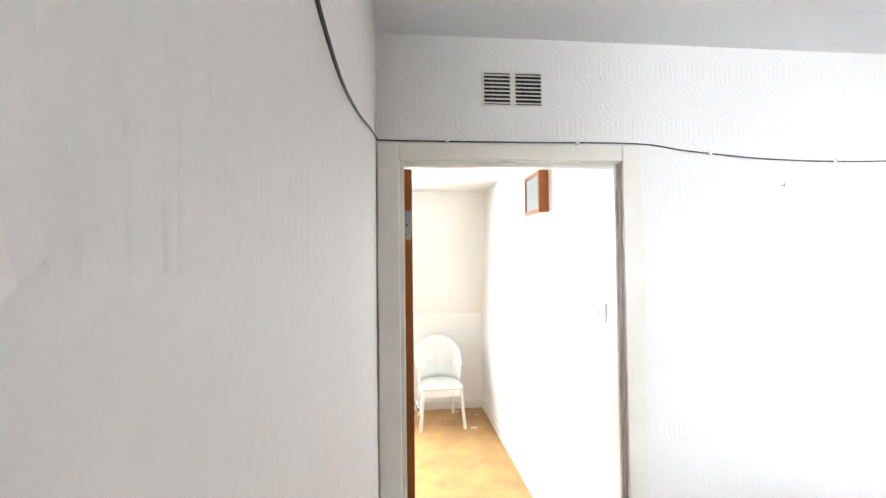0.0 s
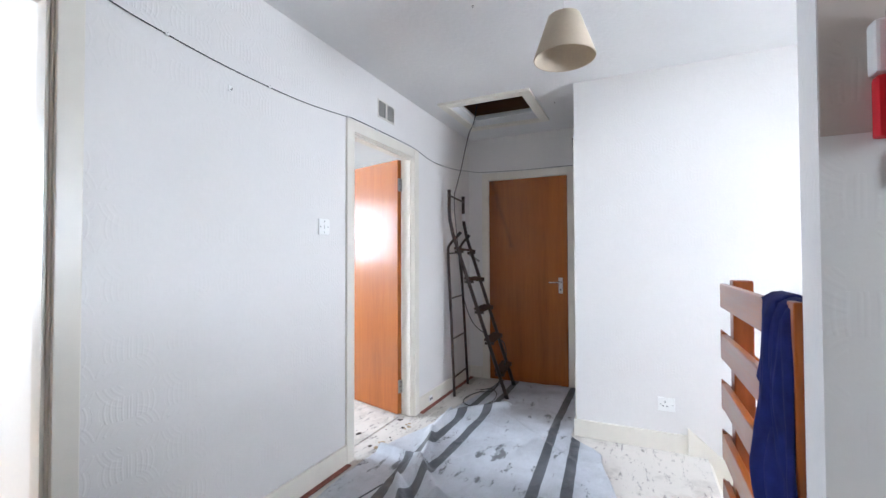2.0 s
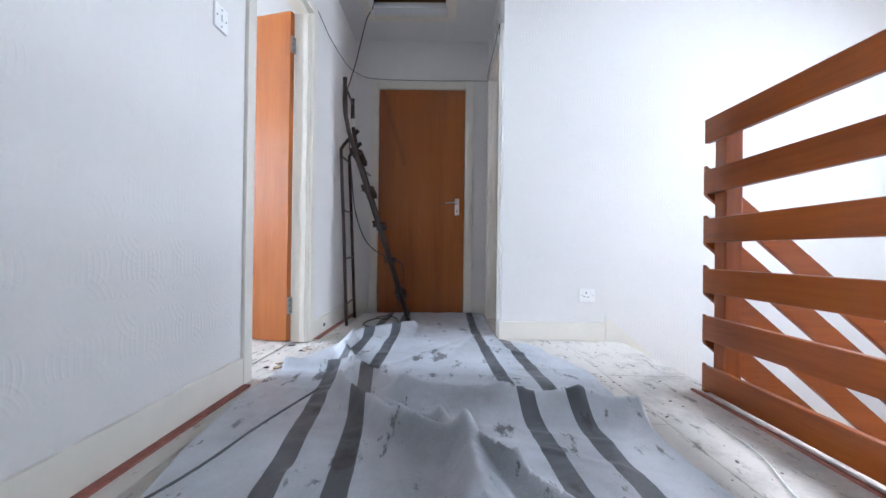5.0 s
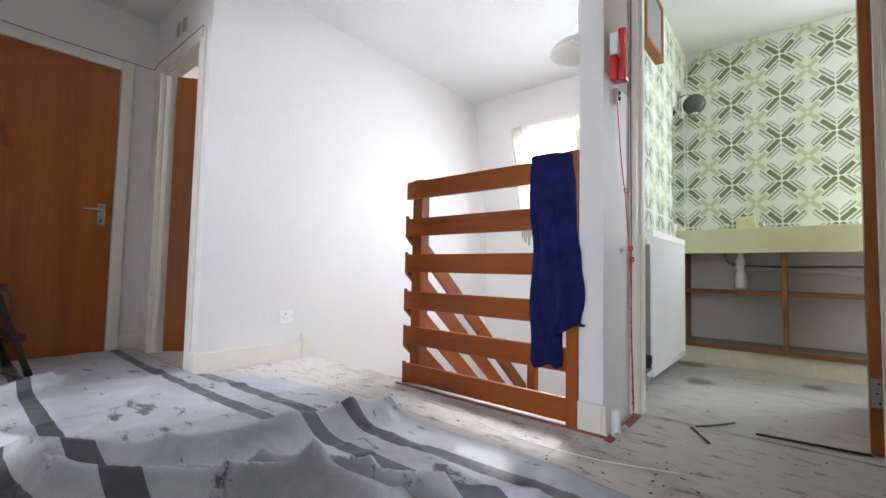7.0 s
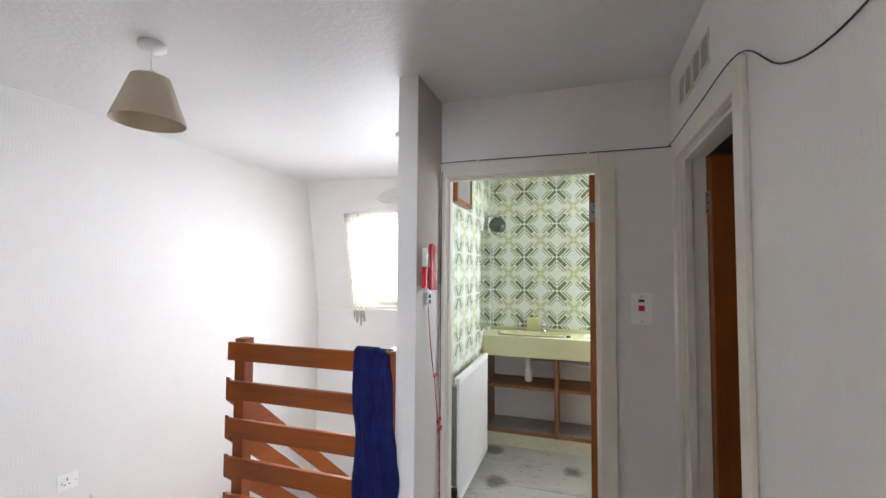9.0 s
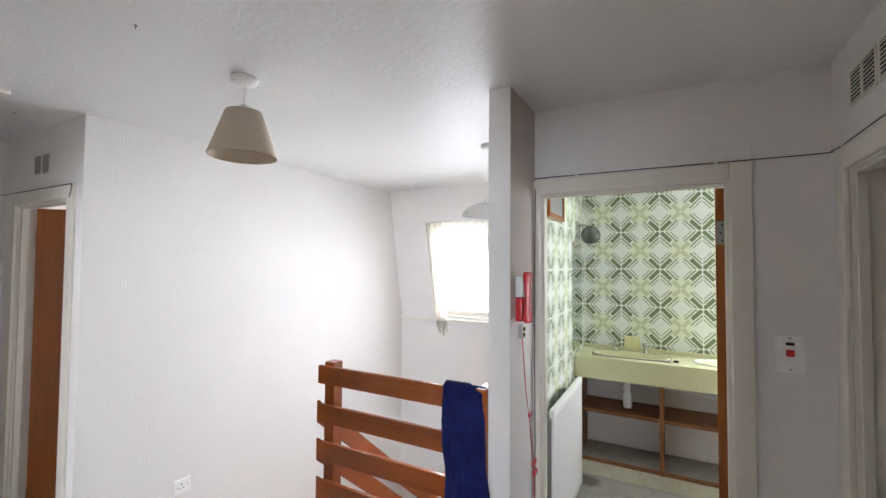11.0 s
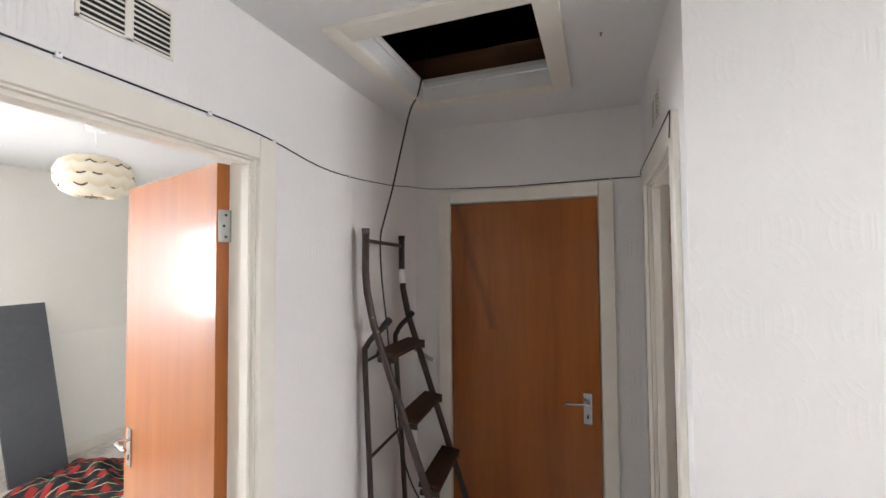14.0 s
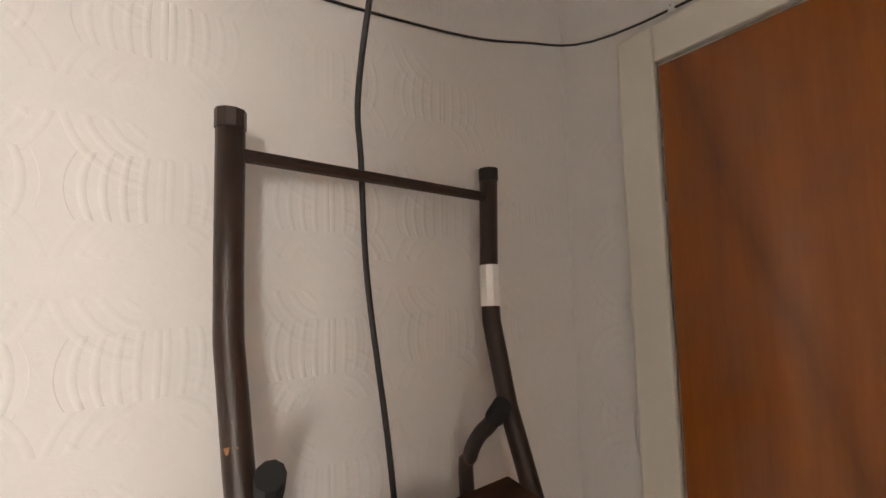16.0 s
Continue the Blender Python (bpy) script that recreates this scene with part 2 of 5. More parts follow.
def star_wallpaper(name):
    """Vinyl paper: a lattice of eight-rayed stars in two greens, with white chevrons between."""
    m, t, b = material(name)
    pos = t.nodes.new("ShaderNodeNewGeometry").outputs["Position"]
    sep = t.nodes.new("ShaderNodeSeparateXYZ")
    t.links.new(pos, sep.inputs[0])
    u = mth(t, "DIVIDE", mth(t, "ADD", mth(t, "ADD", sep.outputs[0], sep.outputs[1]), 0.091), 0.298)
    v = mth(t, "DIVIDE", mth(t, "ADD", sep.outputs[2], 0.0875), 0.313)
    a = mth(t, "ABSOLUTE", mth(t, "SUBTRACT", mth(t, "FRACT", u), 0.5))
    c = mth(t, "ABSOLUTE", mth(t, "SUBTRACT", mth(t, "FRACT", v), 0.5))
    s = mth(t, "ABSOLUTE", mth(t, "SUBTRACT", a, c))
    reach = mth(t, "ADD", a, c)

    def between(val, low, high):
        return mth(t, "MULTIPLY", mth(t, "GREATER_THAN", val, low), mth(t, "LESS_THAN", val, high))

    rim = mth(t, "MULTIPLY", mth(t, "GREATER_THAN", a, 0.013), mth(t, "GREATER_THAN", c, 0.013))
    arm = mth(t, "MULTIPLY", between(s, -0.1, 0.066), between(reach, 0.05, 0.53))
    second = mth(t, "MULTIPLY", between(s, 0.116, 0.160), between(reach, 0.16, 0.70))
    third = mth(t, "MULTIPLY", between(s, 0.226, 0.258), between(reach, 0.25, 0.66))
    pale = mth(t, "MULTIPLY", mth(t, "ADD", between(s, 0.070, 0.108), between(s, 0.168, 0.216)), between(reach, 0.12, 0.74))
    lime_arm = mth(t, "MULTIPLY", between(s, -0.1, 0.066), between(reach, 0.60, 0.955))
    field = mixc(t, mth(t, "MULTIPLY", mth(t, "MULTIPLY", mth(t, "SUBTRACT", reach, 0.45), 2.2), mth(t, "LESS_THAN", s, 0.24)), (0.77, 0.81, 0.75), (0.74, 0.78, 0.58))
    col = mixc(t, mth(t, "MULTIPLY", pale, 0.6), field, (0.64, 0.68, 0.50))
    col = mixc(t, lime_arm, col, (0.54, 0.59, 0.40))
    col = mixc(t, mth(t, "MULTIPLY", third, mth(t, "MULTIPLY", rim, 0.8)), col, (0.22, 0.26, 0.18))
    col = mixc(t, mth(t, "MULTIPLY", second, mth(t, "MULTIPLY", rim, 0.92)), col, (0.16, 0.20, 0.13))
    col = mixc(t, mth(t, "MULTIPLY", arm, rim), col, (0.165, 0.215, 0.105))
    t.links.new(col, b.inputs["Base Color"])
    b.inputs["Roughness"].default_value = 0.35
    bump(t, b, noise_of(t, pos, 120.0), 0.25, 0.0006)
    return m


M_WALL = embossed_paper("embossed white wallpaper", (0.785, 0.762, 0.735))
M_ROOM = painted_plaster("cream emulsion", (0.82, 0.80, 0.745))
M_CEIL = painted_plaster("stippled white ceiling paint", (0.77, 0.76, 0.745), rough=0.42, size=42.0, depth=0.005)
M_TRIM = plain("cream gloss paint", (0.76, 0.72, 0.635), rough=0.3, grain=0.05, size=8.0)
M_WHITE = plain("white plastic", (0.85, 0.845, 0.82), rough=0.35, grain=0.03)
M_DOOR = varnished_wood("sapele veneer", (0.190, 0.047, 0.008), (0.355, 0.112, 0.018), rough=0.42, coat=0.5)
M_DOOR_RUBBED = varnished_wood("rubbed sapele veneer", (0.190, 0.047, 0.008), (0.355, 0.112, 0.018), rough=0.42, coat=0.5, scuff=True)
M_RAIL = varnished_wood("varnished rail timber", (0.15, 0.030, 0.005), (0.36, 0.092, 0.013), axis="x", rough=0.30, coat=0.5)
M_POST = varnished_wood("varnished post timber", (0.15, 0.030, 0.005), (0.34, 0.084, 0.012), axis="z", rough=0.30, coat=0.5)
M_FLOOR = hardboard("worn hardboard", (0.59, 0.555, 0.505), (0.32, 0.29, 0.255))
M_BATHFLOOR = hardboard("dusty grey board", (0.52, 0.505, 0.47), (0.34, 0.32, 0.275), 0.4, ((1.25, -1.03, 0.12), (1.38, -1.55, 0.13), (0.72, -1.35, 0.10)))
M_CARPET = carpet("gold carpet", (0.27, 0.120, 0.022), (0.54, 0.30, 0.080))
M_STAR = star_wallpaper("green star wallpaper")
# the unlit west room's gloom, put into the wall colour
M_DIMROOM = painted_plaster("dark brown for the room's gloom", (0.10, 0.075, 0.055))
# near-black base colour puts the darkness of closed-off spaces into the surface
M_DARK = plain("near-black for closed-off spaces", (0.035, 0.03, 0.028), rough=0.9)
M_JOIST = varnished_wood("rough sawn joist", (0.12, 0.055, 0.03), (0.25, 0.12, 0.06), axis="y", rough=0.8, coat=0.0)
M_CABLE = plain("black cable sheath", (0.02, 0.02, 0.021), rough=0.5)
M_CHROME = plain("worn chrome", (0.62, 0.61, 0.60), rough=0.22, metal=1.0, grain=0.06)
M_STEEL = plain("dull hinge steel", (0.28, 0.27, 0.25), rough=0.45, metal=1.0)
M_SLOT = plain("dark slot", (0.008, 0.008, 0.008), rough=0.8)

M_GLASS, _t, _b = material("window glass")
_b.inputs["Transmission Weight"].default_value, _b.inputs["Roughness"].default_value, _b.inputs["IOR"].default_value = 1.0, 0.0, 1.45

# ---- building blocks ----


def finish(name, bm, mat, smooth=False):
    bmesh.ops.recalc_face_normals(bm, faces=bm.faces)
    me = bpy.data.meshes.new(name)
    bm.to_mesh(me)
    bm.free()
    me.materials.append(mat)
    if smooth:
        for p in me.polygons:
            p.use_smooth = True
    return me


def part(name, bm, mat, parent, label="", smooth=False):
    ob = new(name, finish(name, bm, mat, smooth))
    ob.parent = parent
    if label:
        ob["label"] = label
    return ob


def thing(name, at, label, category, group="", turn=0.0):
    ob = new(name)
    ob.empty_display_size = 0.1
    ob.matrix_basis = pose(*at, 0, 0, turn)
    return tagged(ob, label, category, group)


def solid(name, bm, mat, label="", category="", group="", kind="", smooth=False):
    return tagged(new(name, finish(name, bm, mat, smooth)), label, category, group, kind)


def box(bm, x0, x1, y0, y1, z0, z1, bevel=0.0):
    ret = bmesh.ops.create_cube(bm, size=1.0)
    vs = ret["verts"]
    for v in vs:
        v.co = Vector(((x0 + x1) / 2 + v.co.x * (x1 - x0), (y0 + y1) / 2 + v.co.y * (y1 - y0), (z0 + z1) / 2 + v.co.z * (z1 - z0)))
    if bevel > 0:
        es = list({e for v in vs for e in v.link_edges})
        bmesh.ops.bevel(bm, geom=es, offset=bevel, segments=2, affect="EDGES", profile=0.6)
    return bm


def cuboid(x0, x1, y0, y1, z0, z1, bevel=0.0):
    return box(bmesh.new(), x0, x1, y0, y1, z0, z1, bevel)


def lathe(bm, profile, steps=24, close=False):
    """Turns rows of (radius, z) round the z axis."""
    rings = [[bm.verts.new((r * math.cos(2 * math.pi * k / steps), r * math.sin(2 * math.pi * k / steps), z)) for k in range(steps)] for r, z in profile]
    for low, high in zip(rings, rings[1:]):
        for k in range(steps):
            bm.faces.new((low[k], low[(k + 1) % steps], high[(k + 1) % steps], high[k]))
    if close:
        bm.faces.new(list(reversed(rings[0])))
        bm.faces.new(rings[-1])
    return bm


def tube(bm, points, radius, sides=8, squash=1.0):
    """A round bar along a line of points."""
    pts = [Vector(p) for p in points]
    rings, up = [], Vector((0, 0, 1))
    for i, p in enumerate(pts):
        d = (pts[min(i + 1, len(pts) - 1)] - pts[max(i - 1, 0)]).normalized()
        if abs(d.dot(up)) > 0.95:
            up = Vector((1, 0.2, 0)) if abs(d.x) < 0.9 else Vector((0, 1, 0))
        a = d.cross(up).normalized()
        c = a.cross(d).normalized()
        up = c
        rings.append([bm.verts.new(p + radius * (math.cos(2 * math.pi * k / sides) * a + squash * math.sin(2 * math.pi * k / sides) * c)) for k in range(sides)])
    for low, high in zip(rings, rings[1:]):
        for k in range(sides):
            bm.faces.new((low[k], low[(k + 1) % sides], high[(k + 1) % sides], high[k]))
    bm.faces.new(rings[0])
    bm.faces.new(list(reversed(rings[-1])))
    return bm


def smooth_line(points, steps=6):
    """Points of a flowing line through the given ones."""
    p = [Vector(q) for q in points]
    p = [2 * p[0] - p[1]] + p + [2 * p[-1] - p[-2]]
    out = []
    for i in range(1, len(p) - 2):
        for k in range(steps):
            s = k / steps
            out.append(0.5 * (2 * p[i] + (p[i + 1] - p[i - 1]) * s + (2 * p[i - 1] - 5 * p[i] + 4 * p[i + 1] - p[i + 2]) * s * s + (3 * p[i] - p[i - 1] - 3 * p[i + 1] + p[i + 2]) * s ** 3))
    return out + [p[-2]]


def wall(name, axis, face0, face1, start, end, z0, z1, holes, mat):
    """A wall along x or y between two faces, with openings (start, end, bottom, top)."""
    bm = bmesh.new()

    def slab(s, e, b, h):
        if e - s > 1e-4 and h - b > 1e-4:
            if axis == "x":
                box(bm, s, e, face0, face1, b, h)
            else:
                box(bm, face0, face1, s, e, b, h)

    at = start
    for s, e, b, h in sorted(holes):
        slab(at, s, z0, z1)
        slab(s, e, z0, b)
        slab(s, e, h, z1)
        at = e
    slab(at, end, z0, z1)
    bmesh.ops.remove_doubles(bm, verts=bm.verts, dist=0.0005)
    return solid(name, bm, mat, kind="structure", label="painted partition wall", category="wall")


H = 2.437          # ceiling height
LOW = -2.6         # floor of the storey below
XW, XE = 0.25, 4.50
YN, YB = 2.09, -0.156
XBOX, YBOX = 3.452, 0.897

# ---- the shell ----
wall("wall_north", "x", YN, YN + 0.10, -2.0, 5.9, 0.0, H, [(0.295, 1.10, 0, 2.051), (2.505, 3.32, 0, 2.035)], M_WALL)
wall("wall_east", "y", XE, XE + 0.10, YBOX - 0.10, YN, 0.0, H, [(1.07, 1.90, 0, 2.03)], M_WALL)
wall("wall_corridor_south", "x", YBOX - 0.10, YBOX, XBOX, XE, 0.0, H, [(3.57, 4.32, 0, 2.03)], M_WALL)
wall("wall_stair_east", "y", XBOX, XBOX + 0.10, -2.4, YBOX - 0.10, LOW, H, [], M_WALL)
wall("wall_west", "y", XW - 0.10, XW, YB, YN, 0.0, H, [(-0.03, 0.74, 0, 2.03)], M_WALL)
wall("wall_bath_north", "x", YB - 0.10, YB, XW - 0.10, 1.48, 0.0, H, [(0.547, 1.38, 0, 2.045)], M_WALL)
wall("wall_nib", "y", 1.388, 1.485, YB, 0.205, 0.0, H, [], M_WALL)
wall("wall_bath_east", "y", 1.48, 1.56, -2.4, YB - 0.10, LOW, H, [], M_WALL)
wall("wall_bath_lining", "y", 1.472, 1.478, -2.0, YB - 0.105, 0.0, H - 0.002, [], M_STAR)
wall("wall_bath_south", "x", -2.1, -2.0, -0.9, 1.478, 0.0, H, [(-0.80, 0.20, 1.10, 2.10)], M_STAR)
wall("wall_bath_west", "y", -1.0, -0.9, -2.4, YB - 0.1, 0.0, H, [], M_STAR)
# west room walls coloured dark brown to keep the room and door 5 dim
wall("wall_west_room_west", "y", -2.0, -1.9, -0.256, YN, 0.0, H, [], M_DIMROOM)
wall("wall_west_room_south", "x", -0.256, -0.156, -1.9, XW - 0.10, 0.0, H, [], M_DIMROOM)
wall("wall_bedroom_divide", "y", 1.26, 1.37, YN + 0.10, 5.8, 0.0, H, [], M_ROOM)
wall("wall_bedroom_west", "y", -2.1, -2.0, YN, 5.8, 0.0, H, [], M_ROOM)
wall("wall_back_room_east", "y", 5.9, 6.0, YN, 5.8, 0.0, H, [], M_ROOM)
wall("wall_box_room_east", "y", 4.98, 5.08, -2.4, 1.0, 0.0, H, [(-0.85, -0.05, 1.1, 2.05)], M_ROOM)
wall("wall_box_room_north", "x", YBOX - 0.10, YBOX, XE + 0.10, 5.08, 0.0, H, [], M_ROOM)
wall("wall_box_room_south", "x", -1.5, -1.4, XBOX + 0.10, 4.98, 0.0, H, [], M_ROOM)
wall("wall_hall_north", "x", 0.02, 0.12, 1.56, XBOX, LOW, -0.25, [], M_ROOM)


def mansard(name, x0, x1, foot, top, wx0, wx1, outward, mat):
    """An attic front: an upright dado, a ledge, and a leaning wall with a window."""
    wall(name + "_dado", "x", min(foot, foot + outward * 0.25), max(foot, foot + outward * 0.25), x0, x1, LOW if outward < 0 else 0.0, 1.085, [], mat)
    lean = math.atan2((foot - top) * outward, H - 1.085)
    length = (H + 0.1 - 1.085) / math.cos(lean)
    m = Matrix.Translation((0, foot, 1.085)) @ Matrix.Rotation(lean * outward, 4, "X")
    bm = bmesh.new()
    w0, w1 = (0.0, 0.12) if outward > 0 else (-0.12, 0.0)
    for a, b, c, d in ((x0, wx0, 0, length), (wx1, x1, 0, length), (wx0, wx1, 0, 0.03), (wx0, wx1, 1.0, length)):
        box(bm, a, b, w0, w1, c, d)
    bmesh.ops.remove_doubles(bm, verts=bm.verts, dist=0.0005)
    ob = solid(name + "_slope", bm, mat, kind="structure", label="leaning attic wall with a window opening", category="wall")
    ob.matrix_basis = m
    frame_ob = tagged(new(name + "_window"), "white painted casement window in the leaning wall", "window", kind="structure")
    frame_ob.matrix_basis = m
    y = outward * 0.07
    mid = (wx0 + wx1) / 2
    for a, b, c, d in ((wx0, wx1, 0.03, 0.08), (wx0, wx1, 0.95, 1.0), (wx0, wx0 + 0.05, 0.08, 0.95), (wx1 - 0.05, wx1, 0.08, 0.95), (mid - 0.03, mid + 0.03, 0.08, 0.95)):
        part("window_frame", cuboid(a, b, y - 0.025, y + 0.025, c, d, 0.004), M_TRIM, frame_ob)
    for a, b in ((wx0 + 0.05, mid - 0.03), (mid + 0.03, wx1 - 0.05)):
        pane = part("pane", cuboid(a, b, y - 0.003, y + 0.003, 0.08, 0.95), M_GLASS, frame_ob)
        pane.visible_shadow = False
    return m


M_OLDPAPER = embossed_paper("unpainted brown embossed wallpaper", (0.54, 0.47, 0.415), rough=0.7)
solid("trim_old_wallpaper", cuboid(1.3855, 1.3879, YB + 0.002, 0.203, 1.435, H - 0.002), M_OLDPAPER, "unpainted brownish embossed wallpaper around the telephone", "wallpaper", kind="structure")
stair_slope = mansard("wall_stair_south", 1.56, XBOX, -2.05, -1.79, 1.72, 2.99, -1, M_WALL)
mansard("wall_bedroom_north", -2.0, 1.26, 5.55, 5.23, -1.2, 0.15, 1, M_ROOM)
mansard("wall_back_room_north", 1.37, 5.9, 5.55, 5.23, 1.65, 2.95, 1, M_ROOM)

# ceiling with the loft hatch
bm = bmesh.new()
for a, b, c, d in ((-2.1, 3.485, -2.4, 5.9), (4.08, 6.0, -2.4, 5.9), (3.485, 4.08, -2.4, 1.27), (3.485, 4.08, 1.86, 5.9)):
    box(bm, a, b, c, d, H, H + 0.09)
bmesh.ops.remove_doubles(bm, verts=bm.verts, dist=0.0005)
solid("ceiling", bm, M_CEIL, "white painted ceiling with an open loft hatch", "ceiling", kind="structure")
# closed box over the hatch; the loft's shade is in its near-black colour
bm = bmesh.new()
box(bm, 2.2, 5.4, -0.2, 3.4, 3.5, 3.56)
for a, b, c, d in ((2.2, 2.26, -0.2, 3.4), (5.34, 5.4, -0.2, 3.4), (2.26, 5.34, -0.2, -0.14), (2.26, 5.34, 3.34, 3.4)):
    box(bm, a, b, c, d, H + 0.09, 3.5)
solid("loft_dark_box", bm, M_DARK, "near-black box standing in for the loft's darkness above the hatch", "loft", kind="structure")

# floors
bm = bmesh.new()
box(bm, XW - 0.10, 5.08, 0.13, YN + 0.1, -0.25, -0.006)
box(bm, -1.0, 1.487, -2.1, 0.13, -0.25, -0.006)
box(bm, -2.0, XW - 0.10, -0.156, YN, -0.25, -0.006)
box(bm, XBOX + 0.10, 5.08, -2.1, 0.13, -0.25, -0.006)
bmesh.ops.remove_doubles(bm, verts=bm.verts, dist=0.0005)
solid("floor", bm, M_FLOOR, "bare hardboard landing floor with grime and dust", "floor", kind="structure")
solid("floor_bedroom", cuboid(-2.0, 1.26, YN + 0.1, 5.8, -0.25, 0.0), M_CARPET, "worn gold carpet", "carpet", kind="structure")
solid("floor_back_room", cuboid(1.37, 5.9, YN + 0.1, 5.8, -0.25, 0.0), M_FLOOR, "bare dusty floor of the back room", "floor", kind="structure")
solid("floor_hall", cuboid(1.3, 3.6, -2.4, 1.2, LOW - 0.1, LOW), M_FLOOR, "floor of the hall below", "floor", kind="structure")
solid("ground", cuboid(-600, 600, -600, 600, LOW - 0.5, LOW - 0.3), plain("far grass", (0.07, 0.10, 0.04), rough=0.9, size=0.2), "ground outside", "ground", kind="structure")

# ---- doors ----


def lever_handle(leaf, x, z, side, toward):
    """A chrome lever on a long plate; side is the sign of the face, toward the sign of the lever's reach."""
    y = 0.0 if side > 0 else -0.04
    grip = part("handle", cuboid(x - 0.02, x + 0.02, min(y, y + side * 0.006), max(y, y + side * 0.006), z - 0.085, z + 0.065, 0.002), M_CHROME, leaf, "chrome lever handle on a keyhole plate")
    bm = bmesh.new()
    tube(bm, smooth_line([(x, y, z + 0.02), (x, y + side * 0.042, z + 0.02), (x + toward * 0.03, y + side * 0.05, z + 0.022), (x + toward * 0.105, y + side * 0.05, z + 0.018)], 4), 0.0085, 8, 0.8)
    ob = part("lever", bm, M_CHROME, leaf, "chrome lever", smooth=True)
    hole = part("keyhole", cuboid(x - 0.004, x + 0.004, min(y, y + side * 0.0075), max(y, y + side * 0.0075), z - 0.058, z - 0.038), M_SLOT, leaf, "dark keyhole")
    return grip, ob, hole


def door(name, m, w, h, hinge, angle, label, depth=0.10, wide=0.074, open_in=True, handle_z=0.965, closed_at=None, faces=(1, -1), wood=None, head=None):
    head = head or wide
    top = tagged(new(name), label, "door", kind="structure")
    top.matrix_basis = m
    part("lining", cuboid(-0.03, 0.0, 0.0, depth, 0.0, h), M_TRIM, top)
    part("lining", cuboid(w, w + 0.03, 0.0, depth, 0.0, h), M_TRIM, top)
    part("lining", cuboid(-0.03, w + 0.03, 0.0, depth, h, h + 0.03), M_TRIM, top)
    stop = depth - 0.055 if closed_at is None else closed_at + 0.043
    for a, b, c, d in ((0.0, 0.012, 0, h), (w - 0.012, w, 0, h), (0.012, w - 0.012, h - 0.012, h)):
        part("stop_bead", cuboid(a, b, stop - 0.03 if closed_at is None else stop, stop if closed_at is None else stop + 0.03, c, d, 0.002), M_TRIM, top)
    part("architrave", cuboid(-wide, -0.004, -0.017, 0.0, 0.0, h + head, 0.004), M_TRIM, top)
    part("architrave", cuboid(w + 0.004, w + wide, -0.017, 0.0, 0.0, h + head, 0.004), M_TRIM, top)
    part("architrave", cuboid(-0.004, w + 0.004, -0.016, 0.0, h + 0.004, h + head, 0.004), M_TRIM, top)
    sign = 1 if hinge == "left" else -1
    span = (0.003, w - 0.003) if sign > 0 else (-(w - 0.003), -0.003)
    bm = cuboid(span[0], span[1], -0.04, 0.0, 0.008, h - 0.004, 0.002)
    leaf = part("leaf", bm, wood or M_DOOR, top, "orange-brown varnished flush door leaf")
    pin = (0.0 if sign > 0 else w, depth if closed_at is None else closed_at + 0.04, 0)
    leaf.matrix_basis = pose(*pin, 0, 0, sign * angle)
    x = sign * (w - 0.065)
    for s in faces:
        lever_handle(leaf, x, handle_z, s, -sign)
    for z in (0.22, h - 0.20):
        bm = bmesh.new()
        box(bm, -0.002 if sign > 0 else -0.0035, 0.0035 if sign > 0 else 0.002, -0.036, 0.0, z - 0.05, z + 0.05, 0.001)
        tube(bm, [(0, 0.005, z - 0.05), (0, 0.005, z + 0.05)], 0.007, 8)
        hinge_plate = part("hinge", bm, M_STEEL, leaf, "steel butt hinge")
        for dz in (-0.034, 0.0, 0.034):
            out = -0.0045 if sign > 0 else 0.0045
            bm = tube(bmesh.new(), [(-out * 0.2, -0.02 + 0.006 * (dz != 0), z + dz), (out, -0.02 + 0.006 * (dz != 0), z + dz)], 0.0042, 8)
            part("hinge_screw", bm, M_SLOT, hinge_plate, "dark screw head")
    return top


def facing(x, y, turn):
    return pose(x, y, 0, 0, 0, turn)


door("door_1", facing(0.327, YN, 0), 0.742, 2.021, "left", 91, "door standing wide open into the carpeted bedroom", head=0.056)
door("door_2", facing(2.535, YN, 0), 0.755, 1.995, "right", 106, "orange-brown flush door standing open into the back room")
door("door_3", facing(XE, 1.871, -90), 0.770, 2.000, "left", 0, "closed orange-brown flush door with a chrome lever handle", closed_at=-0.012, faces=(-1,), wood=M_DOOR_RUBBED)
door("door_4", facing(4.29, YBOX, 180), 0.69, 2.000, "left", 50, "brown flush door standing open into a box room")
door("door_5", facing(XW, 0.0, 90), 0.71, 2.000, "left", 97, "brown flush door ajar into an unlit room")
door("door_6", facing(1.350, YB, 180), 0.773, 2.012, "right", 95, "brown flush bathroom door standing open", wide=0.078, faces=(1,))
# unseen dark panel, added to close the opening behind door 3
solid("door_3_backing", cuboid(4.60, 4.64, 0.95, 2.05, 0.0, 2.2), M_DARK, "unseen dark panel added behind the closed door", "wall", kind="structure")

# ---- skirting boards ----


def skirting(x0, x1, y0, y1, high=0.115):
    solid("baseboard", cuboid(x0, x1, y0, y1, 0.0, high, 0.004), M_TRIM, "cream painted skirting board", "skirting", kind="structure")


skirting(1.145, 2.459, YN - 0.016, YN)
skirting(3.366, XE, YN - 0.016, YN)
skirting(XE - 0.016, XE, 1.948, YN - 0.016)
skirting(XE - 0.016, XE, YBOX, 1.025)
skirting(XBOX - 0.016, XBOX, 0.236, YBOX + 0.016)
skirting(XBOX, 3.524, YBOX, YBOX + 0.016)
skirting(4.366, XE - 0.016, YBOX, YBOX + 0.016)
